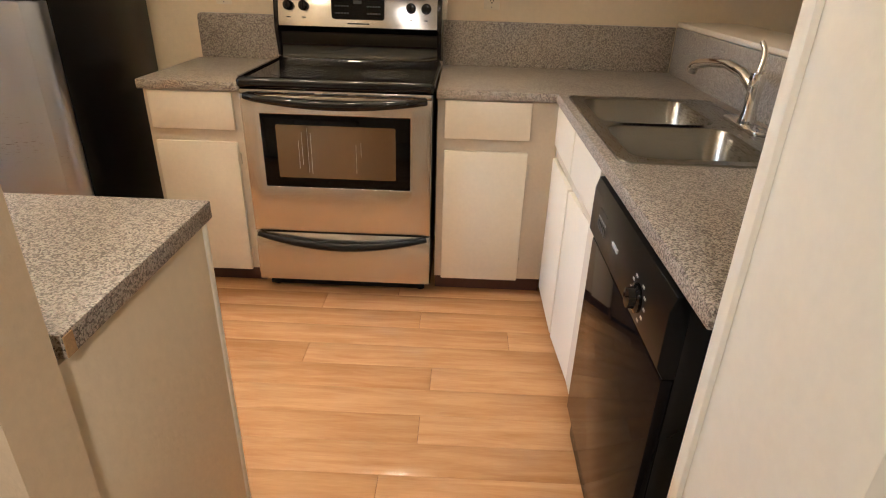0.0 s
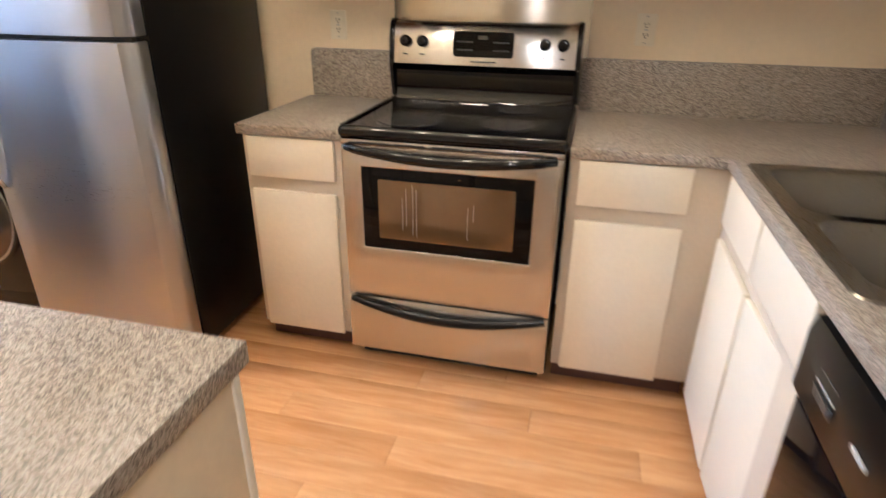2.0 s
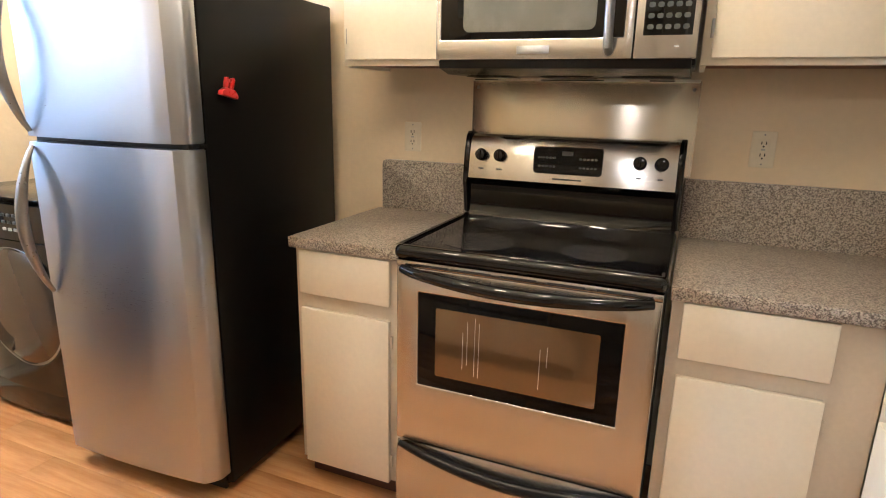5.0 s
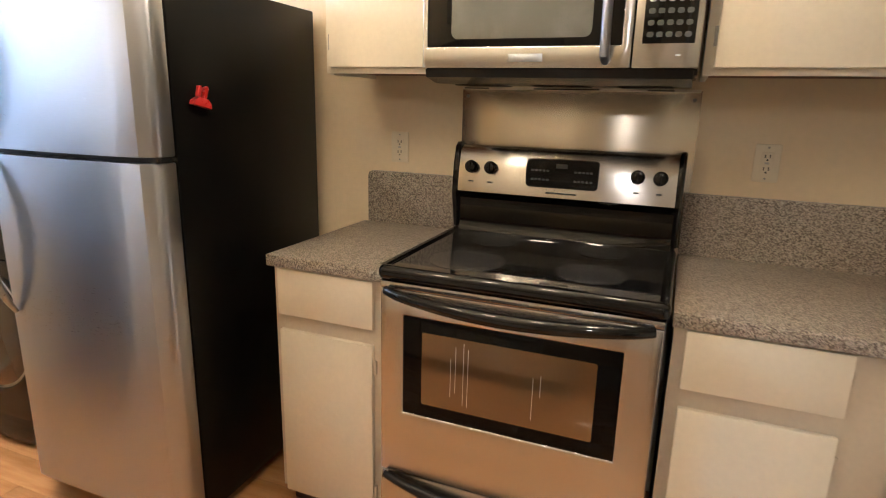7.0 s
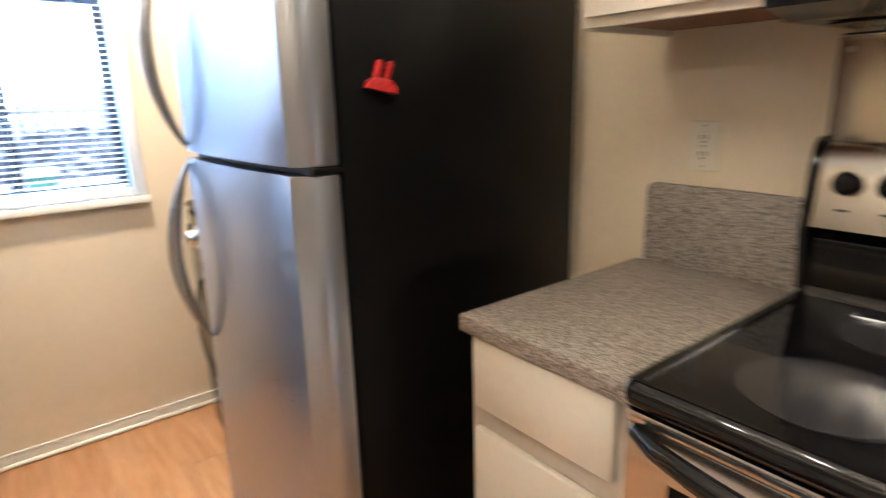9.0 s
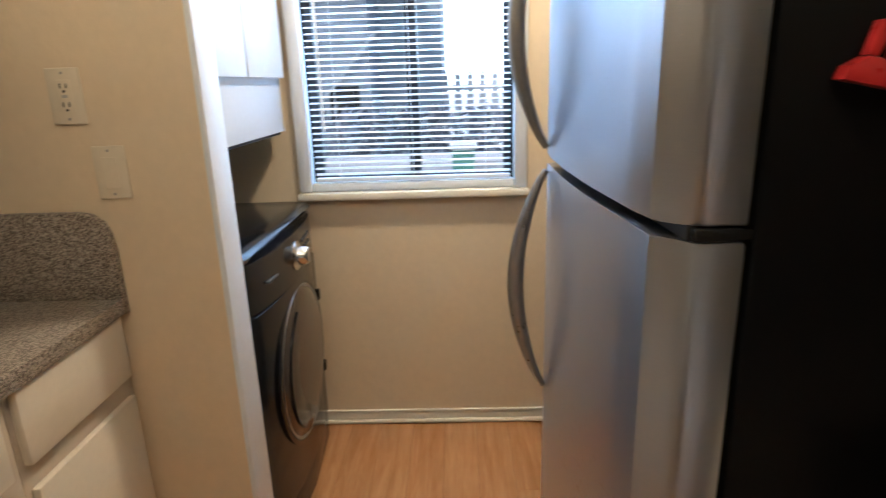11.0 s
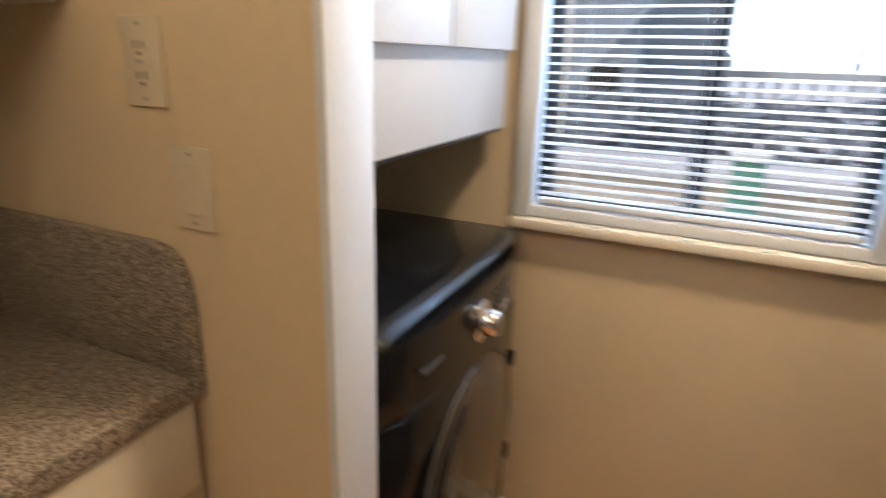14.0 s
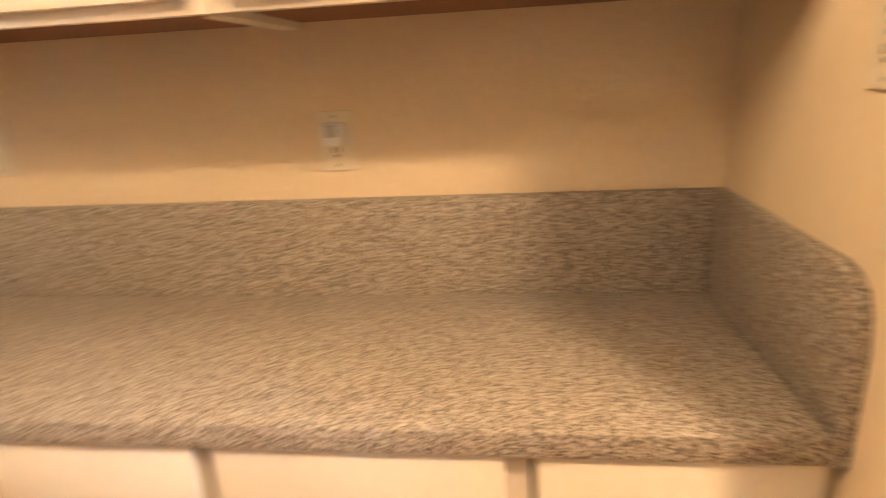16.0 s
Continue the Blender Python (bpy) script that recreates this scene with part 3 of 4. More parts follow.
ct = thing("countertop", (-0.44, -2.1, CT0), "speckled grey laminate counter along the textured wall", "counter", "countertops")
part("slab", box(-1.2145, 0.378, -2.327, -1.858, CT0, CT1, 0.003), COUNTER, ct)
part("end_core", box(0.3782, 0.3795, -2.327, -2.308, CT0 + 0.003, CT1 - 0.003), CORE, ct, "bare tan core at the cut corner")
part("backsplash", box(-1.214, 0.360, SOUTH + 0.001, -2.328, CT0 + 0.002, 1.115, 0.002), COUNTER, ct)
side = [(-2.3485, CT0), (-2.3485, 1.115), (-1.925, 1.115), (-1.895, 1.109), (-1.874, 1.092), (-1.862, 1.065), (-1.858, 1.03), (-1.857, CT0)]
part("side_splash", prism(side, "x", -1.235, -1.2150, 0.002), COUNTER, ct, "laminate side splash with a rounded corner")

# ---- sink ----
sink = thing("kitchen_sink", (1.5, -1.09, CT1), "stainless steel double bowl sink set in the counter", "sink")
mid = -1.105
bowls = ((1.305, 1.672, mid + 0.018, -0.722), (1.305, 1.672, -1.468, mid - 0.018))
rim = bmesh.new()
outer = rounded(1.262, 1.79, -1.512, -0.676, 0.035)


def loop(bm, pts, z):
    return [bm.verts.new((x, y, z)) for x, y in pts]


def skirt(bm, a, b):
    for k in range(len(a)):
        j = (k + 1) % len(a)
        bm.faces.new((a[k], a[j], b[j], b[k]))


o0, o1 = loop(rim, outer, CT1 + 0.0005), loop(rim, rounded(1.266, 1.786, -1.508, -0.680, 0.033), CT1 + 0.005)
skirt(rim, o0, o1)
holes = [loop(rim, rounded(x0, x1, y0, y1, 0.055), CT1 + 0.003) for x0, x1, y0, y1 in bowls]
edges = []
for ring in (o1, *holes):
    for k in range(len(ring)):
        a, b = ring[k], ring[(k + 1) % len(ring)]
        edges.append(rim.edges.get((a, b)) or rim.edges.new((a, b)))
bmesh.ops.triangle_fill(rim, use_beauty=True, edges=edges)
part("rim", rim, SINK, sink)
for x0, x1, y0, y1 in bowls:
    bm = bmesh.new()
    rings = []
    for inset, z, r in ((0, CT1 + 0.003, 0.055), (0.006, CT1 - 0.004, 0.055), (0.012, CT1 - 0.13, 0.05), (0.022, CT1 - 0.165, 0.045), (0.05, CT1 - 0.178, 0.03)):
        rings.append(loop(bm, rounded(x0 + inset, x1 - inset, y0 + inset, y1 - inset, r), z))
    for a, b in zip(rings, rings[1:]):
        skirt(bm, a, b)
    bm.faces.new(rings[-1])
    bowl = part("bowl", bm, SINK, sink, "brushed steel bowl", 60)
    part("drain", lathe([(0.0, 0.004), (0.02, 0.004), (0.036, 0.003), (0.042, 0.0), (0.0, 0.0)], ((x0 + x1) / 2, (y0 + y1) / 2, CT1 - 0.1775), (0, 0, 1), 24), CHROME, bowl)

tap = thing("kitchen_faucet", (1.745, -1.10, CT1 + 0.006), "chrome single-lever kitchen faucet behind the sink", "faucet")
z0 = CT1 + 0.0055
part("base_plate", prism(rounded(1.715, 1.772, -1.225, -0.975, 0.028), "z", z0, z0 + 0.012, 0.003), CHROME, tap)
part("body", lathe([(0.026, 0.0), (0.026, 0.02), (0.021, 0.035), (0.02, 0.11), (0.024, 0.13), (0.02, 0.15), (0.0, 0.156)], (1.743, -1.10, z0 + 0.012), (0, 0, 1), 24), CHROME, tap)
part("spout", sweep([(1.743, -1.10, z0 + 0.11), (1.725, -1.04, z0 + 0.15), (1.705, -0.96, z0 + 0.165), (1.69, -0.87, z0 + 0.157), (1.68, -0.79, z0 + 0.142), (1.677, -0.765, z0 + 0.13)], [0.018, 0.016, 0.014, 0.014, 0.017, 0.016], 14), CHROME, tap)
part("spray_head", rod((1.677, -0.768, z0 + 0.14), (1.674, -0.755, z0 + 0.11), 0.016, 14, 0.018, 0.002), CHROME, tap)
part("lever", sweep([(1.743, -1.10, z0 + 0.16), (1.752, -1.09, z0 + 0.19), (1.756, -1.075, z0 + 0.225), (1.752, -1.055, z0 + 0.245)], [0.011, 0.009, 0.008, 0.007], 12), CHROME, tap)
part("side_cap", lathe([(0.018, 0.0), (0.018, 0.008), (0.0, 0.014)], (1.745, -1.2, z0 + 0.012), (0, 0, 1), 20), CHROME, tap)

# ---- dishwasher ----
dw = thing("dishwasher", (1.5, -1.815, 0), "glossy black built-in dishwasher under the counter", "dishwasher")
DX = 1.226
part("tub", box(DX + 0.03, 1.80, -2.085, -1.478, 0.1, 0.872), PLASTIC, dw)
door = part("door", box(DX + 0.006, DX + 0.03, -2.086, -1.477, 0.115, 0.700, 0.005), DW_BLACK, dw, "glossy black door panel")
panel = part("control_panel", prism([(DX + 0.03, 0.702), (DX + 0.008, 0.702), (DX - 0.006, 0.725), (DX - 0.006, 0.84), (DX + 0.002, 0.868), (DX + 0.03, 0.873)], "y", -2.087, -1.476, 0.003), BLACK_TEX, dw, "black plastic control panel")
part("kick_plate", box(DX + 0.028, DX + 0.04, -2.082, -1.48, 0.004, 0.108, 0.002), PLASTIC, dw)
part("latch", box(DX - 0.011, DX - 0.0065, -1.765, -1.717, 0.786, 0.796, 0.002), GREY_MARK, panel, "grey latch mark")
part("dial", lathe([(0.03, 0.0), (0.03, 0.006), (0.022, 0.01), (0.02, 0.022), (0.0, 0.024)], (DX - 0.0062, -1.93, 0.775), (-1, 0, 0), 24), BLACK, panel, "round black cycle dial")
for k in range(12):
    a = radians(30 * k)
    if k in (3, 9):
        continue
    y, z = -1.93 + 0.045 * math.cos(a), 0.775 + 0.042 * math.sin(a)
    part("mark", box(DX - 0.0072, DX - 0.0055, y - 0.0055, y + 0.0055, z - 0.0024, z + 0.0024), GREY_MARK, panel)
for k in range(5):
    y = -1.565 - 0.016 * k
    part("button", box(DX - 0.009, DX - 0.0055, y - 0.006, y + 0.006, 0.765, 0.785, 0.001), DIM_MARK, panel)
    part("mark", box(DX - 0.0072, DX - 0.0055, y - 0.005, y + 0.005, 0.792, 0.796), GREY_MARK, panel)
part("mark", box(DX - 0.0072, DX - 0.0055, -1.635, -1.57, 0.815, 0.819), DIM_MARK, panel)

# ---- range ----
rg = thing("electric_range", (0.38, -0.34, 0), "stainless steel and black electric range with glass cooktop", "range")
part("body", box(0.004, 0.756, -0.615, -0.028, 0.045, 0.896, 0.003), PLASTIC, rg)
for x in (0.05, 0.71):
    for y in (-0.57, -0.08):
        part("foot", rod((x, y, 0.0), (x, y, 0.046), 0.018, 12), PLASTIC, rg)
bm = slab([-0.003, 0.024, 0.736, 0.763], [-0.672, -0.640, -0.085, -0.055], {(1, 1)}, 0.897, 0.942, 0.02, 5)
cook = part("cooktop_frame", bm, BLACK, rg, "glossy black cooktop rim")
part("glass_top", box(0.0245, 0.7355, -0.6395, -0.0855, 0.90, 0.935), GLASS_TOP, rg, "black ceramic glass")
for x, y, r in ((0.20, -0.49, 0.112), (0.20, -0.22, 0.078), (0.55, -0.47, 0.098), (0.55, -0.21, 0.083)):
    part("burner", lathe([(0.0, 0.0), (r, 0.0), (r, 0.0008), (0.0, 0.0008)], (x, y, 0.9351), (0, 0, 1), 48), BURNER, rg, "grey printed burner disc")
part("vent_strip", box(0.006, 0.754, -0.664, -0.616, 0.878, 0.896, 0.002), STEEL_H, rg, "stainless vent strip")
for x0, x1 in ((0.07, 0.17), (0.2, 0.3), (0.33, 0.43), (0.46, 0.56), (0.59, 0.69)):
    part("vent_slot", box(x0, x1, -0.6655, -0.66, 0.884, 0.889), SLOT, rg)
od = part("oven_door", upright_slab([0.006, 0.077, 0.669, 0.754], [0.303, 0.504, 0.803, 0.876], {(1, 1)}, -0.663, 0.042, 0.004), STEEL_H, rg, "brushed stainless oven door")
gl = part("window_surround", box(0.0772, 0.6688, -0.661, -0.64, 0.5042, 0.8028, 0.002), OVEN_BORDER, od, "black glass border")
part("oven_window", prism(rounded(0.135, 0.611, 0.545, 0.762, 0.006), "y", -0.6622, -0.6612), OVEN_GLASS, gl, "dark brownish oven window")
for x, z0s, z1s in ((0.222, 0.585, 0.70), (0.236, 0.60, 0.735), (0.259, 0.568, 0.75), (0.272, 0.565, 0.735), (0.452, 0.57, 0.69), (0.472, 0.64, 0.70)):
    part("streak", box(x, x + 0.0011, -0.6628, -0.6623, z0s, z1s), GREY_MARK, gl, "thin pale upright streak")
hp = []
for k in range(17):
    u = k / 16
    hp.append((0.028 + 0.704 * u, -0.672 - 0.045 * math.sin(math.pi * u) ** 0.5, 0.872 - 0.018 * math.sin(math.pi * u)))
part("oven_handle", sweep(hp, [0.012 + 0.005 * math.sin(math.pi * k / 16) for k in range(17)], 12, 1.15), BLACK, od, "black bowed handle")
dr = part("warming_drawer", prism([(-0.622, 0.07), (-0.664, 0.07), (-0.668, 0.16), (-0.662, 0.26), (-0.652, 0.292), (-0.622, 0.295)], "x", 0.006, 0.754, 0.002), STEEL_H, rg, "stainless storage drawer")
hp = []
for k in range(17):
    u = k / 16
    hp.append((0.02 + 0.72 * u, -0.668 - 0.02 * math.sin(math.pi * u) ** 0.6, 0.288 - 0.04 * math.sin(math.pi * u)))
part("drawer_handle", sweep(hp, [0.010 + 0.008 * math.sin(math.pi * k / 16) for k in range(17)], 12, 1.1), PLASTIC, dr, "black curved drawer pull")
part("kick", box(0.03, 0.73, -0.60, -0.58, 0.012, 0.07), PLASTIC, rg)
part("back_riser", prism([(-0.03, 0.93), (-0.088, 0.93), (-0.075, 0.96), (-0.07, 1.05), (-0.105, 1.078), (-0.03, 1.078)], "x", 0.01, 0.75, 0.002), BLACK, rg, "glossy black riser")
pn = part("control_panel", prism([(-0.04, 1.079), (-0.11, 1.079), (-0.098, 1.16), (-0.082, 1.222), (-0.068, 1.236), (-0.04, 1.238)], "x", 0.018, 0.742, 0.002), STEEL_H, rg, "stainless control panel")
for x0, x1 in ((-0.002, 0.0175), (0.7425, 0.762)):
    part("end_cap", prism([(-0.03, 0.945), (-0.085, 0.945), (-0.112, 1.07), (-0.102, 1.17), (-0.085, 1.23), (-0.066, 1.246), (-0.03, 1.246)], "x", x0, x1, 0.004), BLACK, rg, "black end cap")
disp = part("display", prism(rounded(0.264, 0.503, 1.112, 1.206, 0.014), "y", -0.1105, -0.08), BLACK, pn, "black clock display")
part("digits", box(0.365, 0.402, -0.1112, -0.1106, 1.178, 1.192), DIM_MARK, disp)
for k in range(5):
    for j in range(2):
        for x in (0.282, 0.425):
            part("key", box(x + 0.013 * k, x + 0.013 * k + 0.008, -0.1111, -0.1106, 1.135 + 0.03 * j, 1.141 + 0.03 * j), DIM_MARK, disp)
for x in (0.066, 0.136, 0.623, 0.692):
    kn = part("knob", lathe([(0.0215, 0.0), (0.0225, 0.006), (0.021, 0.012), (0.017, 0.016), (0.0165, 0.026), (0.0, 0.028)], (x, -0.0995, 1.165), (0, -1, 0.12), 28), BLACK, pn, "black control knob")
    part("grip", box(x - 0.0045, x + 0.0045, -0.133, -0.115, 1.149, 1.186, 0.003), BLACK, kn)
    part("mark", box(x - 0.008, x + 0.008, -0.1112, -0.1075, 1.114, 1.118), DIM_MARK, pn)
part("mark", box(0.335, 0.435, -0.1112, -0.1085, 1.092, 1.097), DIM_MARK, pn)

guard = thing("backsplash_plate", (0.385, -0.002, 1.1), "thin stainless splash plate screwed to the wall", "splash plate")
part("sheet", box(-0.010, 0.782, -0.003, -0.001, 0.93, 1.433, 0.0005), PLATE_STEEL, guard)
for x in (0.01, 0.762):
    part("screw", lathe([(0.006, 0.0), (0.005, 0.002), (0.0, 0.003)], (x, -0.003, 1.405), (0, -1, 0), 12), HANDLE, guard)

# ---- microwave ----
mw = thing("microwave", (0.38, -0.2, 1.45), "stainless over-the-range microwave with black keypad", "microwave")
part("body", box(0.002, 0.757, -0.36, -0.004, 1.462, 1.893, 0.002), PLASTIC, mw)
part("vent_base", prism([(-0.02, 1.461), (-0.02, 1.440), (-0.31, 1.437), (-0.385, 1.452), (-0.393, 1.475), (-0.36, 1.475)], "x", 0.012, 0.748, 0.002), PLASTIC, mw, "black curved vent base")
for x0, x1 in ((0.05, 0.2), (0.3, 0.46), (0.55, 0.7)):
    part("grease_filter", box(x0, x1, -0.24, -0.1, 1.4335, 1.4365, 0.001), PLASTIC, mw)
md = part("door", upright_slab([0.004, 0.02, 0.567, 0.593], [1.477, 1.535, 1.862, 1.893], {(1, 1)}, -0.397, 0.036, 0.004), STEEL_H, mw, "stainless microwave door")
mg = part("door_glass", box(0.0202, 0.5668, -0.394, -0.37, 1.5352, 1.8618, 0.002), BLACK, md, "black glass")
part("viewing_window", prism(rounded(0.093, 0.489, 1.556, 1.845, 0.02), "y", -0.3952, -0.3942), MW_GLASS, mg, "grey meshed window")
part("handle", sweep([(0.530, -0.396, 1.497), (0.530, -0.428, 1.507), (0.530, -0.44, 1.60), (0.530, -0.44, 1.76), (0.530, -0.428, 1.86), (0.530, -0.396, 1.872)], 0.013, 12, 1.0, (1, 0, 0)), STEEL, md, "vertical steel bar handle")
part("badge", box(0.265, 0.362, -0.3985, -0.3972, 1.493, 1.515, 0.0005), STEEL, md, "plain pale badge")
mp_ = part("control_panel", box(0.5955, 0.757, -0.397, -0.361, 1.477, 1.893, 0.004), STEEL_H, mw, "stainless control side")
kp = part("keypad", box(0.617, 0.742, -0.3995, -0.3965, 1.537, 1.86, 0.001), BLACK, mp_, "black keypad")
for i in range(5):
    for j in range(9):
        part("key", prism(rounded(0.6265 + 0.0225 * i, 0.6425 + 0.0225 * i, 1.552 + 0.028 * j, 1.565 + 0.028 * j, 0.005, 3), "y", -0.4005, -0.3996), GREY_MARK if j > 2 else DIM_MARK, kp)
part("mark", box(0.70, 0.712, -0.3985, -0.3972, 1.507, 1.511), WHITE_MARK, mp_)
vent = thing("vent_trim", (0.385, -0.01, 1.45), "pale strip with dark slots below the microwave", "vent")
part("strip", box(-0.008, 0.778, -0.014, -0.004, 1.428, 1.4365, 0.001), CABINET, vent)
for x0, x1 in ((0.0, 0.09), (0.25, 0.47), (0.62, 0.7)):
    part("slot", box(x0, x1, -0.0155, -0.0142, 1.430, 1.434), SLOT, vent)

# ---- refrigerator ----
FX0, FX1 = -1.245, -0.586
fr = thing("refrigerator", ((FX0 + FX1) / 2, -0.45, 0), "stainless top-freezer refrigerator with black sides", "refrigerator")
part("body", box(FX0 + 0.004, FX1, -0.775, -0.05, 0.03, 1.70, 0.006), BLACK_TEX, fr, "pebbled black cabinet")
part("base_grille", box(FX0 + 0.02, FX1 - 0.02, -0.79, -0.776, 0.012, 0.075, 0.003), PLASTIC, fr)
for x in (FX0 + 0.06, FX1 - 0.06):
    for y in (-0.74, -0.14):
        part("roller", rod((x - 0.015, y, 0.015), (x + 0.015, y, 0.015), 0.015, 12), PLASTIC, fr)


def fridge_door_outline():
    """Plan of a door: a gently bowed front, a bevelled strip at the hinge side."""
    y0 = -0.782
    pts = [(FX0 + 0.002, y0), (FX0 - 0.001, y0 - 0.06), (FX0 + 0.003, y0 - 0.076), (FX0 + 0.014, y0 - 0.086)]
    for k in range(1, 14):
        u = k / 14
        pts.append((FX0 + 0.014 + (FX1 - FX0 - 0.061) * u, y0 - 0.086 - 0.011 * math.sin(math.pi * u)))
    pts += [(FX1 - 0.045, y0 - 0.086), (FX1 - 0.038, y0 - 0.080), (FX1 - 0.024, y0 - 0.067), (FX1 - 0.010, y0 - 0.054), (FX1 - 0.003, y0 - 0.04), (FX1 - 0.002, y0)]
    return pts


for nm, z0d, z1d, lab in (("lower_door", 0.078, 1.197, "brushed stainless lower door"), ("freezer_door", 1.214, 1.695, "brushed stainless freezer door")):
    d = part(nm, prism(fridge_door_outline(), "z", z0d, z1d, 0.004), STEEL, fr, lab, 30)
    za, zb = (0.69, 1.185) if nm == "lower_door" else (1.232, 1.74)
    zb = min(zb, 1.69)
    hp = []
    for k in range(21):
        u = k / 20
        hp.append((FX0 + 0.035 - 0.01 * math.sin(math.pi * u), -0.874 - 0.062 * math.sin(math.pi * u) ** 0.8, za + (zb - za) * u))
    part("handle", sweep(hp, [0.007 + 0.011 * math.sin(math.pi * k / 20) for k in range(21)], 12, 1.2, (1, 0, 0)), HANDLE, d, "bowed grey handle")
part("seal", box(FX0 + 0.012, FX1 - 0.012, -0.84, -0.777, 1.1975, 1.2135), SLOT, fr, "black gasket gap")
part("hinge", box(FX1 - 0.075, FX1 + 0.002, -0.838, -0.776, 1.1985, 1.2125, 0.003), PLASTIC, fr, "black middle hinge")
fr.rotation_euler = (0, 0, radians(2.0))
fr.location.y -= 0.02

clip = thing("magnet_clip", (-0.556, -0.712, 1.38), "red plastic magnetic clip on the fridge side", "clip", "")
cx = -0.556
part("jaw", prism([(-0.755, 1.347), (-0.67, 1.347), (-0.672, 1.362), (-0.69, 1.376), (-0.735, 1.376), (-0.753, 1.362)], "x", cx, cx + 0.024, 0.003), RED, clip)
part("lever", prism([(-0.735, 1.377), (-0.722, 1.377), (-0.716, 1.408), (-0.722, 1.417), (-0.733, 1.414)], "x", cx + 0.003, cx + 0.018, 0.003), RED, clip)
part("lever", prism([(-0.708, 1.377), (-0.693, 1.377), (-0.686, 1.412), (-0.692, 1.421), (-0.703, 1.416)], "x", cx + 0.003, cx + 0.018, 0.003), RED, clip)


clip.location = (-0.572, -0.69, 1.378)
clip.rotation_euler = (radians(-12), 0, radians(2))
clip.scale = (0.85, 0.85, 0.85)


# ---- laundry ----
def laundry(name, label, category, m, knob_x, hinge_side):
    """A front loader that faces -y, 0.69 wide, its front at y = 0, posed by m."""
    t = thing(name, (0, 0, 0), label, category, "laundry pair")
    w, d, h = 0.69, 0.70, 0.965
    for x in (0.06, w - 0.06):
        for y in (0.07, d - 0.06):
            part("foot", rod((x, y, 0), (x, y, 0.025), 0.022, 12), PLASTIC, t)
    part("body", box(0, w, 0.03, d, 0.022, 0.93, 0.008), CHARCOAL, t, "charcoal steel case")
    part("top", prism([(d, 0.931), (0.055, 0.931), (0.02, 0.938), (0.014, 0.95), (0.03, 0.962), (0.08, h), (d, h)], "x", 0, w, 0.006), CHARCOAL, t, "charcoal top with a rounded front lip")
    pan = []
    for k in range(13):
        u = k / 12
        pan.append((w * u, 0.028 - 0.045 * math.sin(math.pi * u) ** 0.7))
    pan += [(w, 0.05), (0, 0.05)]
    cp = part("control_panel", prism(pan, "z", 0.79, 0.93, 0.004), CHARCOAL, t, "bowed charcoal control panel")
    part("front_panel", prism([(0.001, 0.029), (0.05, 0.008), (0.2, -0.008), (w / 2, -0.012), (w - 0.2, -0.008), (w - 0.05, 0.008), (w - 0.001, 0.029)], "z", 0.14, 0.784, 0.004), CHARCOAL, t)
    part("kick_panel", prism([(0.001, 0.029), (0.05, 0.012), (w / 2, -0.004), (w - 0.05, 0.012), (w - 0.001, 0.029)], "z", 0.022, 0.136, 0.004), CHARCOAL, t)
    kb = part("dial", lathe([(0.046, 0.0), (0.046, 0.006), (0.036, 0.012), (0.03, 0.014), (0.028, 0.036), (0.024, 0.042), (0.0, 0.043)], (knob_x, -0.014, 0.862), (0, -1, 0), 32), CHROME, cp, "chrome cycle dial")
    part("dial_face", lathe([(0.018, 0.0), (0.018, 0.001), (0.0, 0.001)], (knob_x, -0.0572, 0.862), (0, -1, 0), 24), HANDLE, kb)
    bx = knob_x + 0.09
    for i in range(4):
        for j in range(3):
            x = bx + 0.032 * i
            y = 0.028 - 0.045 * math.sin(math.pi * min(0.98, x / w)) ** 0.7
            if x < w - 0.03:
                part("button", box(x - 0.009, x + 0.009, y - 0.004, y + 0.012, 0.826 + 0.028 * j, 0.838 + 0.028 * j, 0.002), GREY_MARK if j == 0 else DIM_MARK, cp)
    part("mark", box(0.1, 0.2, -0.008, 0.02, 0.852, 0.86, 0.002) if knob_x > 0.3 else box(0.06, 0.13, -0.002, 0.02, 0.84, 0.88, 0.002), DIM_MARK, cp)
    c = (w / 2, -0.004, 0.505)
    dr_ = part("door", lathe([(0.268, 0.0), (0.268, 0.003), (0.262, 0.006), (0.252, 0.006), (0.248, 0.003), (0.0, 0.003)], c, (0, -1, 0), 64), CHARCOAL, t, "round front door")
    part("ring", lathe([(0.249, 0.0), (0.2515, 0.002), (0.2495, 0.004), (0.245, 0.002)], (c[0], c[1] - 0.0045, c[2]), (0, -1, 0), 64), HANDLE, dr_, "satin grey rim")
    part("door_glass", lathe([(0.2445, 0.0), (0.235, 0.008), (0.20, 0.016), (0.14, 0.022), (0.07, 0.026), (0.0, 0.027)], (c[0], c[1] - 0.0035, c[2]), (0, -1, 0), 64), DOOR_TINT, dr_, "smoked bulging door glass")
    swoosh = [(c[0] + 0.216 * math.cos(radians(a)), c[2] + 0.216 * math.sin(radians(a))) for a in range(112, 250, 8)]
    swoosh += [(c[0] - 0.075 + 0.05 * math.sin(u * 5.2), c[2] - 0.2 + 0.4 * u) for u in (0.0, 0.15, 0.3, 0.45, 0.6, 0.75, 0.9)]
    part("grip", prism(swoosh, "y", c[1] - 0.0255, c[1] - 0.005, 0.004), CHARCOAL, dr_, "moulded dark crescent door grip")
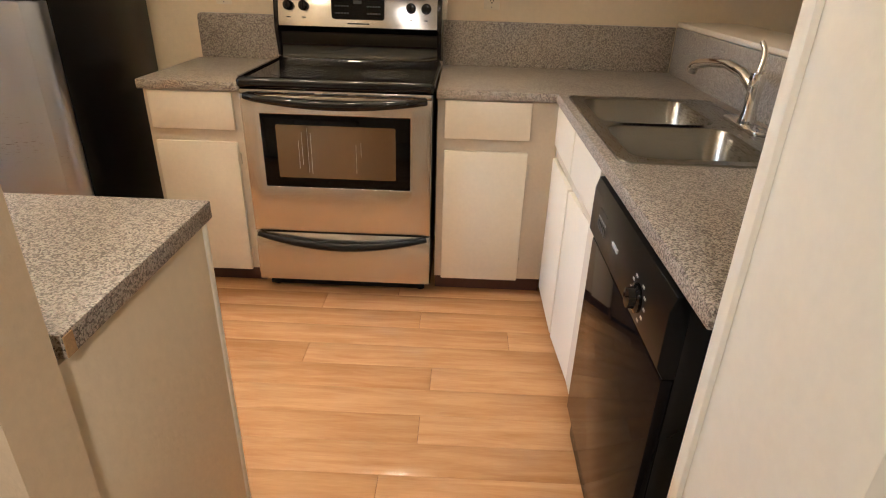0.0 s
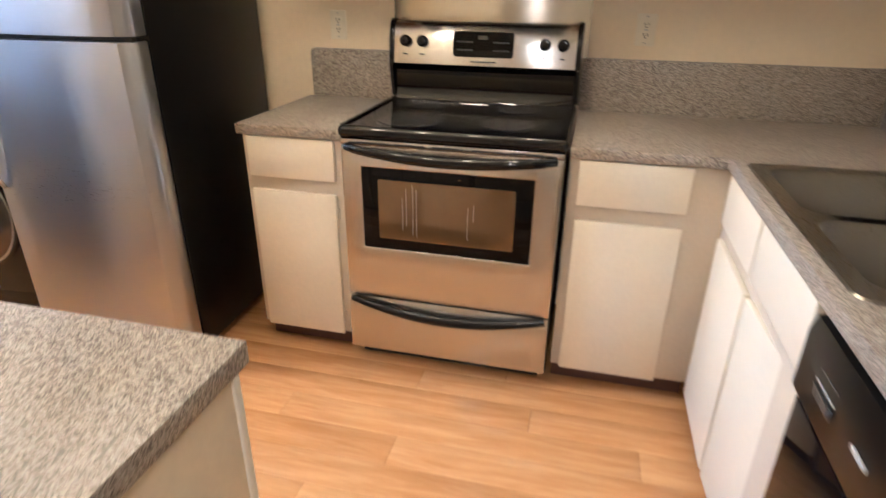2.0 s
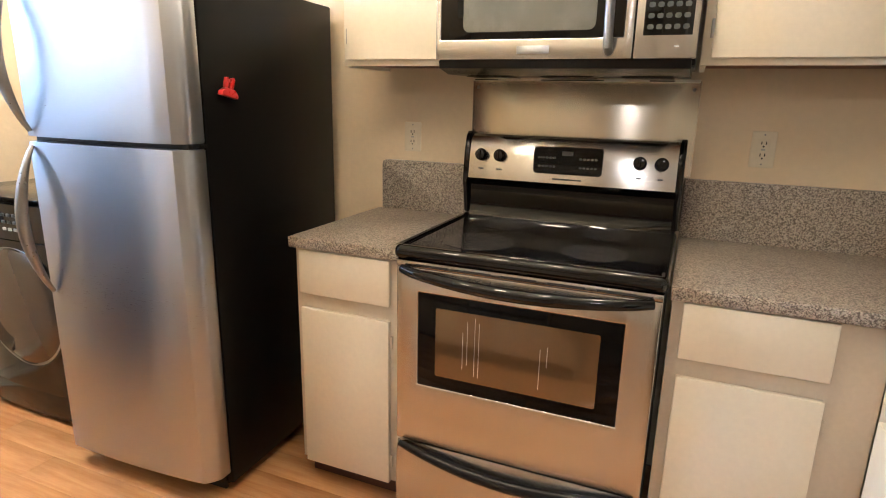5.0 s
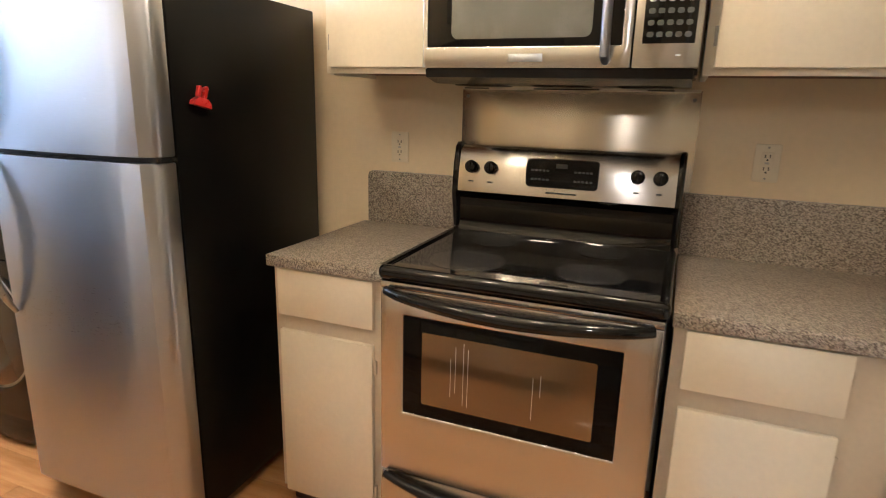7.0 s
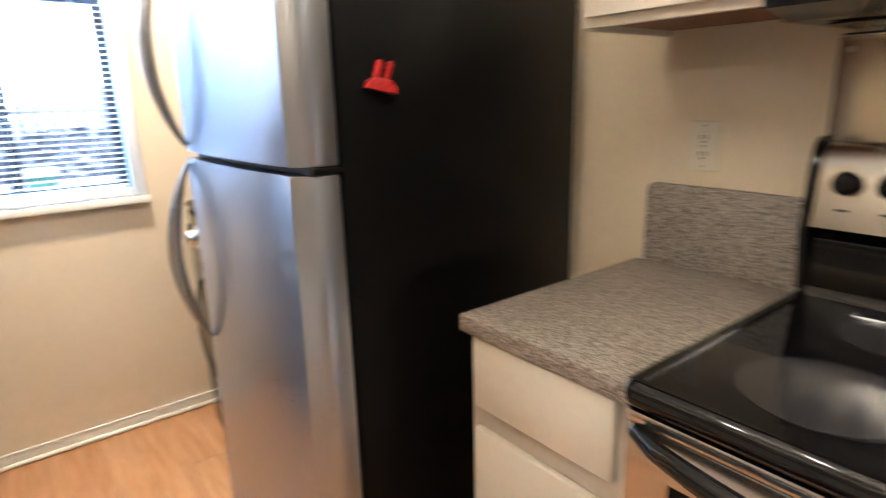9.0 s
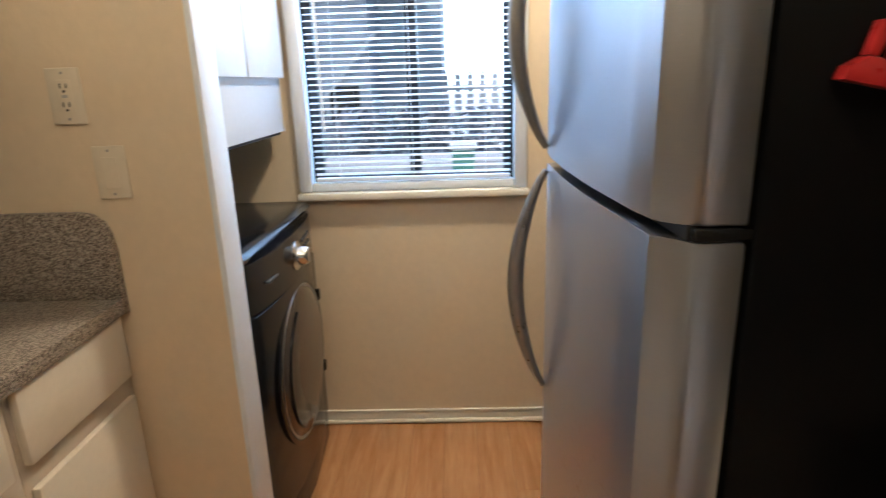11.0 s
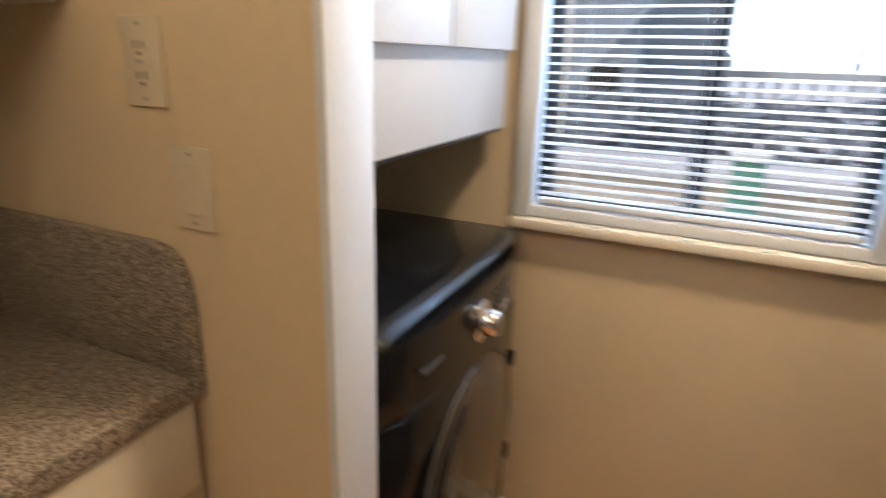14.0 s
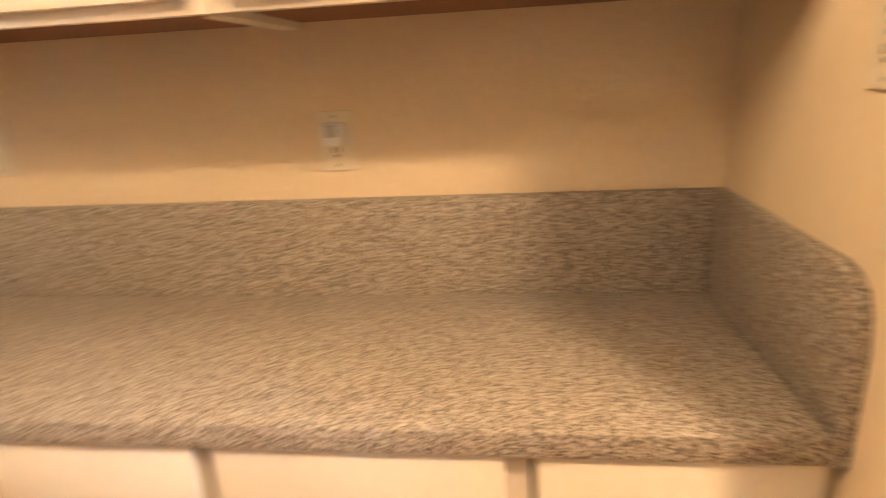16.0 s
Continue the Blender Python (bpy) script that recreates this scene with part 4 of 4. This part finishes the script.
    for z in (0.33, 0.62):
        part("hinge", box(c[0] + hinge_side * 0.30 - 0.012, c[0] + hinge_side * 0.30 + 0.012, 0.0, 0.016, z - 0.02, z + 0.02, 0.003), PLASTIC, t)
    t.matrix_basis = m
    return t


laundry("washing_machine", "charcoal front-loading washing machine beside the fridge", "washing machine", pose(-2.0, -0.745, 0), 0.25, 1)
laundry("clothes_dryer", "charcoal front-loading dryer under the white cabinet", "dryer", pose(-1.372, -1.612, 0, 0, 0, 180), 0.34, 1)


# ---- wall plates ----
def wall_plate(at, turn, kind, label, category):
    """A plate that faces -y, posed at its middle and turned about z."""
    t = thing(kind, (0, 0, 0), label, category, "wall plates")
    part("plate", prism(rounded(-0.036, 0.036, -0.0575, 0.0575, 0.004, 3), "y", -0.006, -0.0005, 0.002), PLATE, t)
    if kind == "light_switch":
        part("rocker", prism([(-0.0062, -0.033), (-0.0105, -0.033), (-0.0065, 0.0), (-0.0085, 0.033), (-0.0062, 0.033)], "x", -0.0165, 0.0165, 0.001), PLATE, t)
    elif kind == "wall_outlet":
        ins = part("insert", box(-0.0168, 0.0168, -0.0075, -0.0061, -0.0335, 0.0335, 0.001), PLATE, t)
        for z in (-0.019, 0.019):
            for x in (-0.008, 0.005):
                part("slot", box(x, x + 0.003, -0.0079, -0.0074, z - 0.003, z + 0.007), SLOT, ins)
            part("slot", rod((0, -0.0079, z - 0.009), (0, -0.0074, z - 0.009), 0.003, 10), SLOT, ins)
        part("test_button", box(-0.006, 0.006, -0.0082, -0.0074, -0.003, 0.003, 0.0005), GREY_MARK, ins)
    for z in (-0.047, 0.047):
        part("screw", lathe([(0.003, 0.0), (0.002, 0.001), (0.0, 0.0012)], (0, -0.006, z), (0, -1, 0), 10), HANDLE, t)
    t.matrix_basis = pose(*at, 0, 0, turn)
    return t


wall_plate((-0.261, 0, 1.21), 0, "wall_outlet", "almond outlet plate above the counter", "outlet")
wall_plate((0.987, 0, 1.223), 0, "wall_outlet", "almond outlet plate above the corner counter", "outlet")
wall_plate((2.06, 0, 1.356), 0, "light_switch", "almond switch plate beyond the bar ledge", "switch")
wall_plate((-1.236, -1.905, 1.362), 90, "wall_outlet", "almond outlet plate on the short wall", "outlet")
wall_plate((-1.236, -1.838, 1.20), 90, "light_switch", "almond rocker switch on the short wall", "switch")
wall_plate((-0.505, SOUTH, 1.228), 180, "wall_outlet", "almond outlet plate with a white adapter", "outlet")
wall_plate((0.235, SOUTH, 1.24), 180, "blank_plate", "blank almond cover plate over the counter", "plate")
ad = thing("plug_adapter", (-0.505, SOUTH + 0.02, 1.24), "small white plug-in adapter in the outlet", "adapter")
part("case", box(-0.525, -0.487, SOUTH + 0.0085, SOUTH + 0.034, 1.222, 1.264, 0.004), WHITE_PLASTIC, ad)
part("lens", box(-0.518, -0.494, SOUTH + 0.0345, SOUTH + 0.037, 1.268 - 0.03, 1.262, 0.001), GREY_MARK, ad)
jack = thing("phone_jack", (1.905, -0.01, 1.352), "small grey wall box with a dark socket", "wall box")
part("case", box(1.878, 1.932, -0.022, -0.001, 1.312, 1.394, 0.005), HANDLE, jack)
part("socket", box(1.895, 1.915, -0.0232, -0.0222, 1.335, 1.35), SLOT, jack)

# ---- outdoors ----
structure("backdrop", box(-90.2, -90, -130, 130, -30, 90), glowing("bright overcast sky", (0.72, 0.87, 1.0), 6.0), "bright overcast sky beyond the yard")
structure("ground", box(-400, WEST - 0.17, -400, 400, -0.6, -0.35), CONCRETE, "pale paved yard outside the window")
house = thing("house", (-9.0, 2.2, -0.35), "pale grey block-sided house across the yard", "house")
wl = part("wall", box(-11.5, -8.0, -2.15, -1.25, -0.35, 4.6), SIDING, house, "pale grey siding in courses")
bm = bmesh.new()
for k in range(24):
    z = -0.2 + 0.2 * k
    box(-8.004, -7.994, -2.14, -1.27, z, z + 0.182, bm=bm)
part("siding_course", bm, SIDING, wl)
part("roof", prism([(-11.9, 4.5), (-7.6, 4.5), (-9.7, 6.2)], "y", -2.3, -1.05), SHINGLE, house, "dark shingle roof")
shed = thing("neighbour_house", (-6.8, -4.0, -0.35), "dark shingled gable house beside the yard", "house")
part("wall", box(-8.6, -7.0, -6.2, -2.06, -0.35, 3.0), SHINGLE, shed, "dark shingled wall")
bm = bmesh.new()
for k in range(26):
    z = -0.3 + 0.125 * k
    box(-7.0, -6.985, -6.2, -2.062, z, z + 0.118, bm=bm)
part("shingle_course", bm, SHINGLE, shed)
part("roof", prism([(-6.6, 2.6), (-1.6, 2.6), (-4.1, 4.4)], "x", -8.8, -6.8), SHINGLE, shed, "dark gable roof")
part("rake_board", prism([(-2.97, 0.86), (-2.92, 0.86), (-1.94, 1.94), (-1.99, 1.94)], "x", -6.984, -6.95), SIDING, shed, "pale sloping rake board")
part("window", box(-6.984, -6.96, -2.55, -2.2, 0.95, 1.35), SLOT, shed)
fence = thing("picket_fence", (-8.2, 0.1, 0.2), "white picket fence at the end of the yard", "fence")
pick = mesh_from("picket", prism([(-0.045, 0), (0.045, 0), (0.045, 1.25), (0, 1.32), (-0.045, 1.25)], "x", -0.012, 0.012), FENCE)
for k in range(16):
    p = new("picket", pick)
    p.parent = fence
    p.location = (-0.1, -1.32 + 0.17 * k, 0.0)
part("rail", box(-8.285, -8.25, -1.25, 1.4, 0.55, 0.63), FENCE, fence)
part("rail", box(-8.285, -8.25, -1.25, 1.4, 1.25, 1.32), FENCE, fence)
part("post", box(-8.33, -8.29, -0.05, 0.05, -0.35, 1.55, 0.005), FENCE, fence)
ledge = thing("garden_wall", (-4.6, -1.0, -0.35), "low tan garden wall across the yard", "wall")
part("blocks", box(-4.9, -4.5, -2.5, 3.5, -0.35, 0.70, 0.02), TAN_WALL, ledge)
part("coping", box(-4.95, -4.45, -2.52, 3.5, 0.705, 0.78, 0.01), CONCRETE, ledge)
hedge = thing("hedge", (-6.0, 0.0, -0.35), "dark clipped hedge behind the garden wall", "hedge")
bm = bmesh.new()
rnd = random.Random(5)
for k in range(1400):
    c = Vector((-6.0 + rnd.uniform(-0.35, 0.35), rnd.uniform(-2.9, 2.2), 0.1 + 1.02 * rnd.random() ** 0.7))
    u = Vector((rnd.uniform(-1, 1), rnd.uniform(-1, 1), rnd.uniform(-1, 1))).normalized() * 0.09
    v = u.orthogonal().normalized() * 0.05
    q = [bm.verts.new(c + s) for s in (-u, v, u, -v)]
    bm.faces.new(q)
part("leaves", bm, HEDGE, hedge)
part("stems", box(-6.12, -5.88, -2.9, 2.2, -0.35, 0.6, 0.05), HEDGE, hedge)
bin_ = thing("yard_bin", (-4.2, -1.02, -0.35), "green plastic bin in the yard", "bin")
part("tub", prism(rounded(-4.32, -4.1, -1.12, -0.96, 0.03), "z", -0.35, 0.90, 0.02), GREEN_BIN, bin_)
part("lid", prism(rounded(-4.34, -4.08, -1.14, -0.94, 0.03), "z", 0.905, 0.94, 0.015), FENCE, bin_)

# ---- floor boards ----
PITCH, LONG = 0.1285, 1.215
joints = {0: 0.30, 1: 0.73, 2: 1.09, 3: 0.31, 4: 0.795, 5: 0.10, 6: 0.77, 8: 0.667}
plank_mesh = {}


def plank(x0, x1, y0, y1):
    key = (round(x1 - x0, 3), round(y1 - y0, 3))
    if key not in plank_mesh:
        w, d = key[0] / 2 - 0.0006, key[1] / 2 - 0.0006
        bm = bmesh.new()
        lo = [bm.verts.new((sx * w, sy * d, -0.0075)) for sx, sy in ((-1, -1), (1, -1), (1, 1), (-1, 1))]
        up = [bm.verts.new((sx * w, sy * d, -0.0006)) for sx, sy in ((-1, -1), (1, -1), (1, 1), (-1, 1))]
        top = [bm.verts.new((sx * (w - 0.001), sy * (d - 0.001), 0)) for sx, sy in ((-1, -1), (1, -1), (1, 1), (-1, 1))]
        for a, b in ((lo, up), (up, top)):
            for k in range(4):
                bm.faces.new((a[k], a[(k + 1) % 4], b[(k + 1) % 4], b[k]))
        bm.faces.new(top)
        plank_mesh[key] = mesh_from("plank", bm, FLOORING)
    ob = new("plank", plank_mesh[key])
    ob.location = ((x0 + x1) / 2, (y0 + y1) / 2, 0)
    ob.parent = floor
    ob["kind"] = "structure"


rnd = random.Random(11)
row = -5
while True:
    y1 = -0.65 - PITCH * row
    y0 = max(y1 - PITCH, -2.53)
    y1 = min(y1, 0.0)
    if y1 <= -2.53 + 0.01:
        break
    j = joints.get(row, rnd.uniform(0, LONG))
    x = j - LONG * math.ceil((j - WEST) / LONG)
    while x < 1.98:
        a, b = max(x, WEST), min(x + LONG, 1.98)
        if b - a > 0.02:
            plank(a, b, y0, y1)
        x += LONG
    row += 1
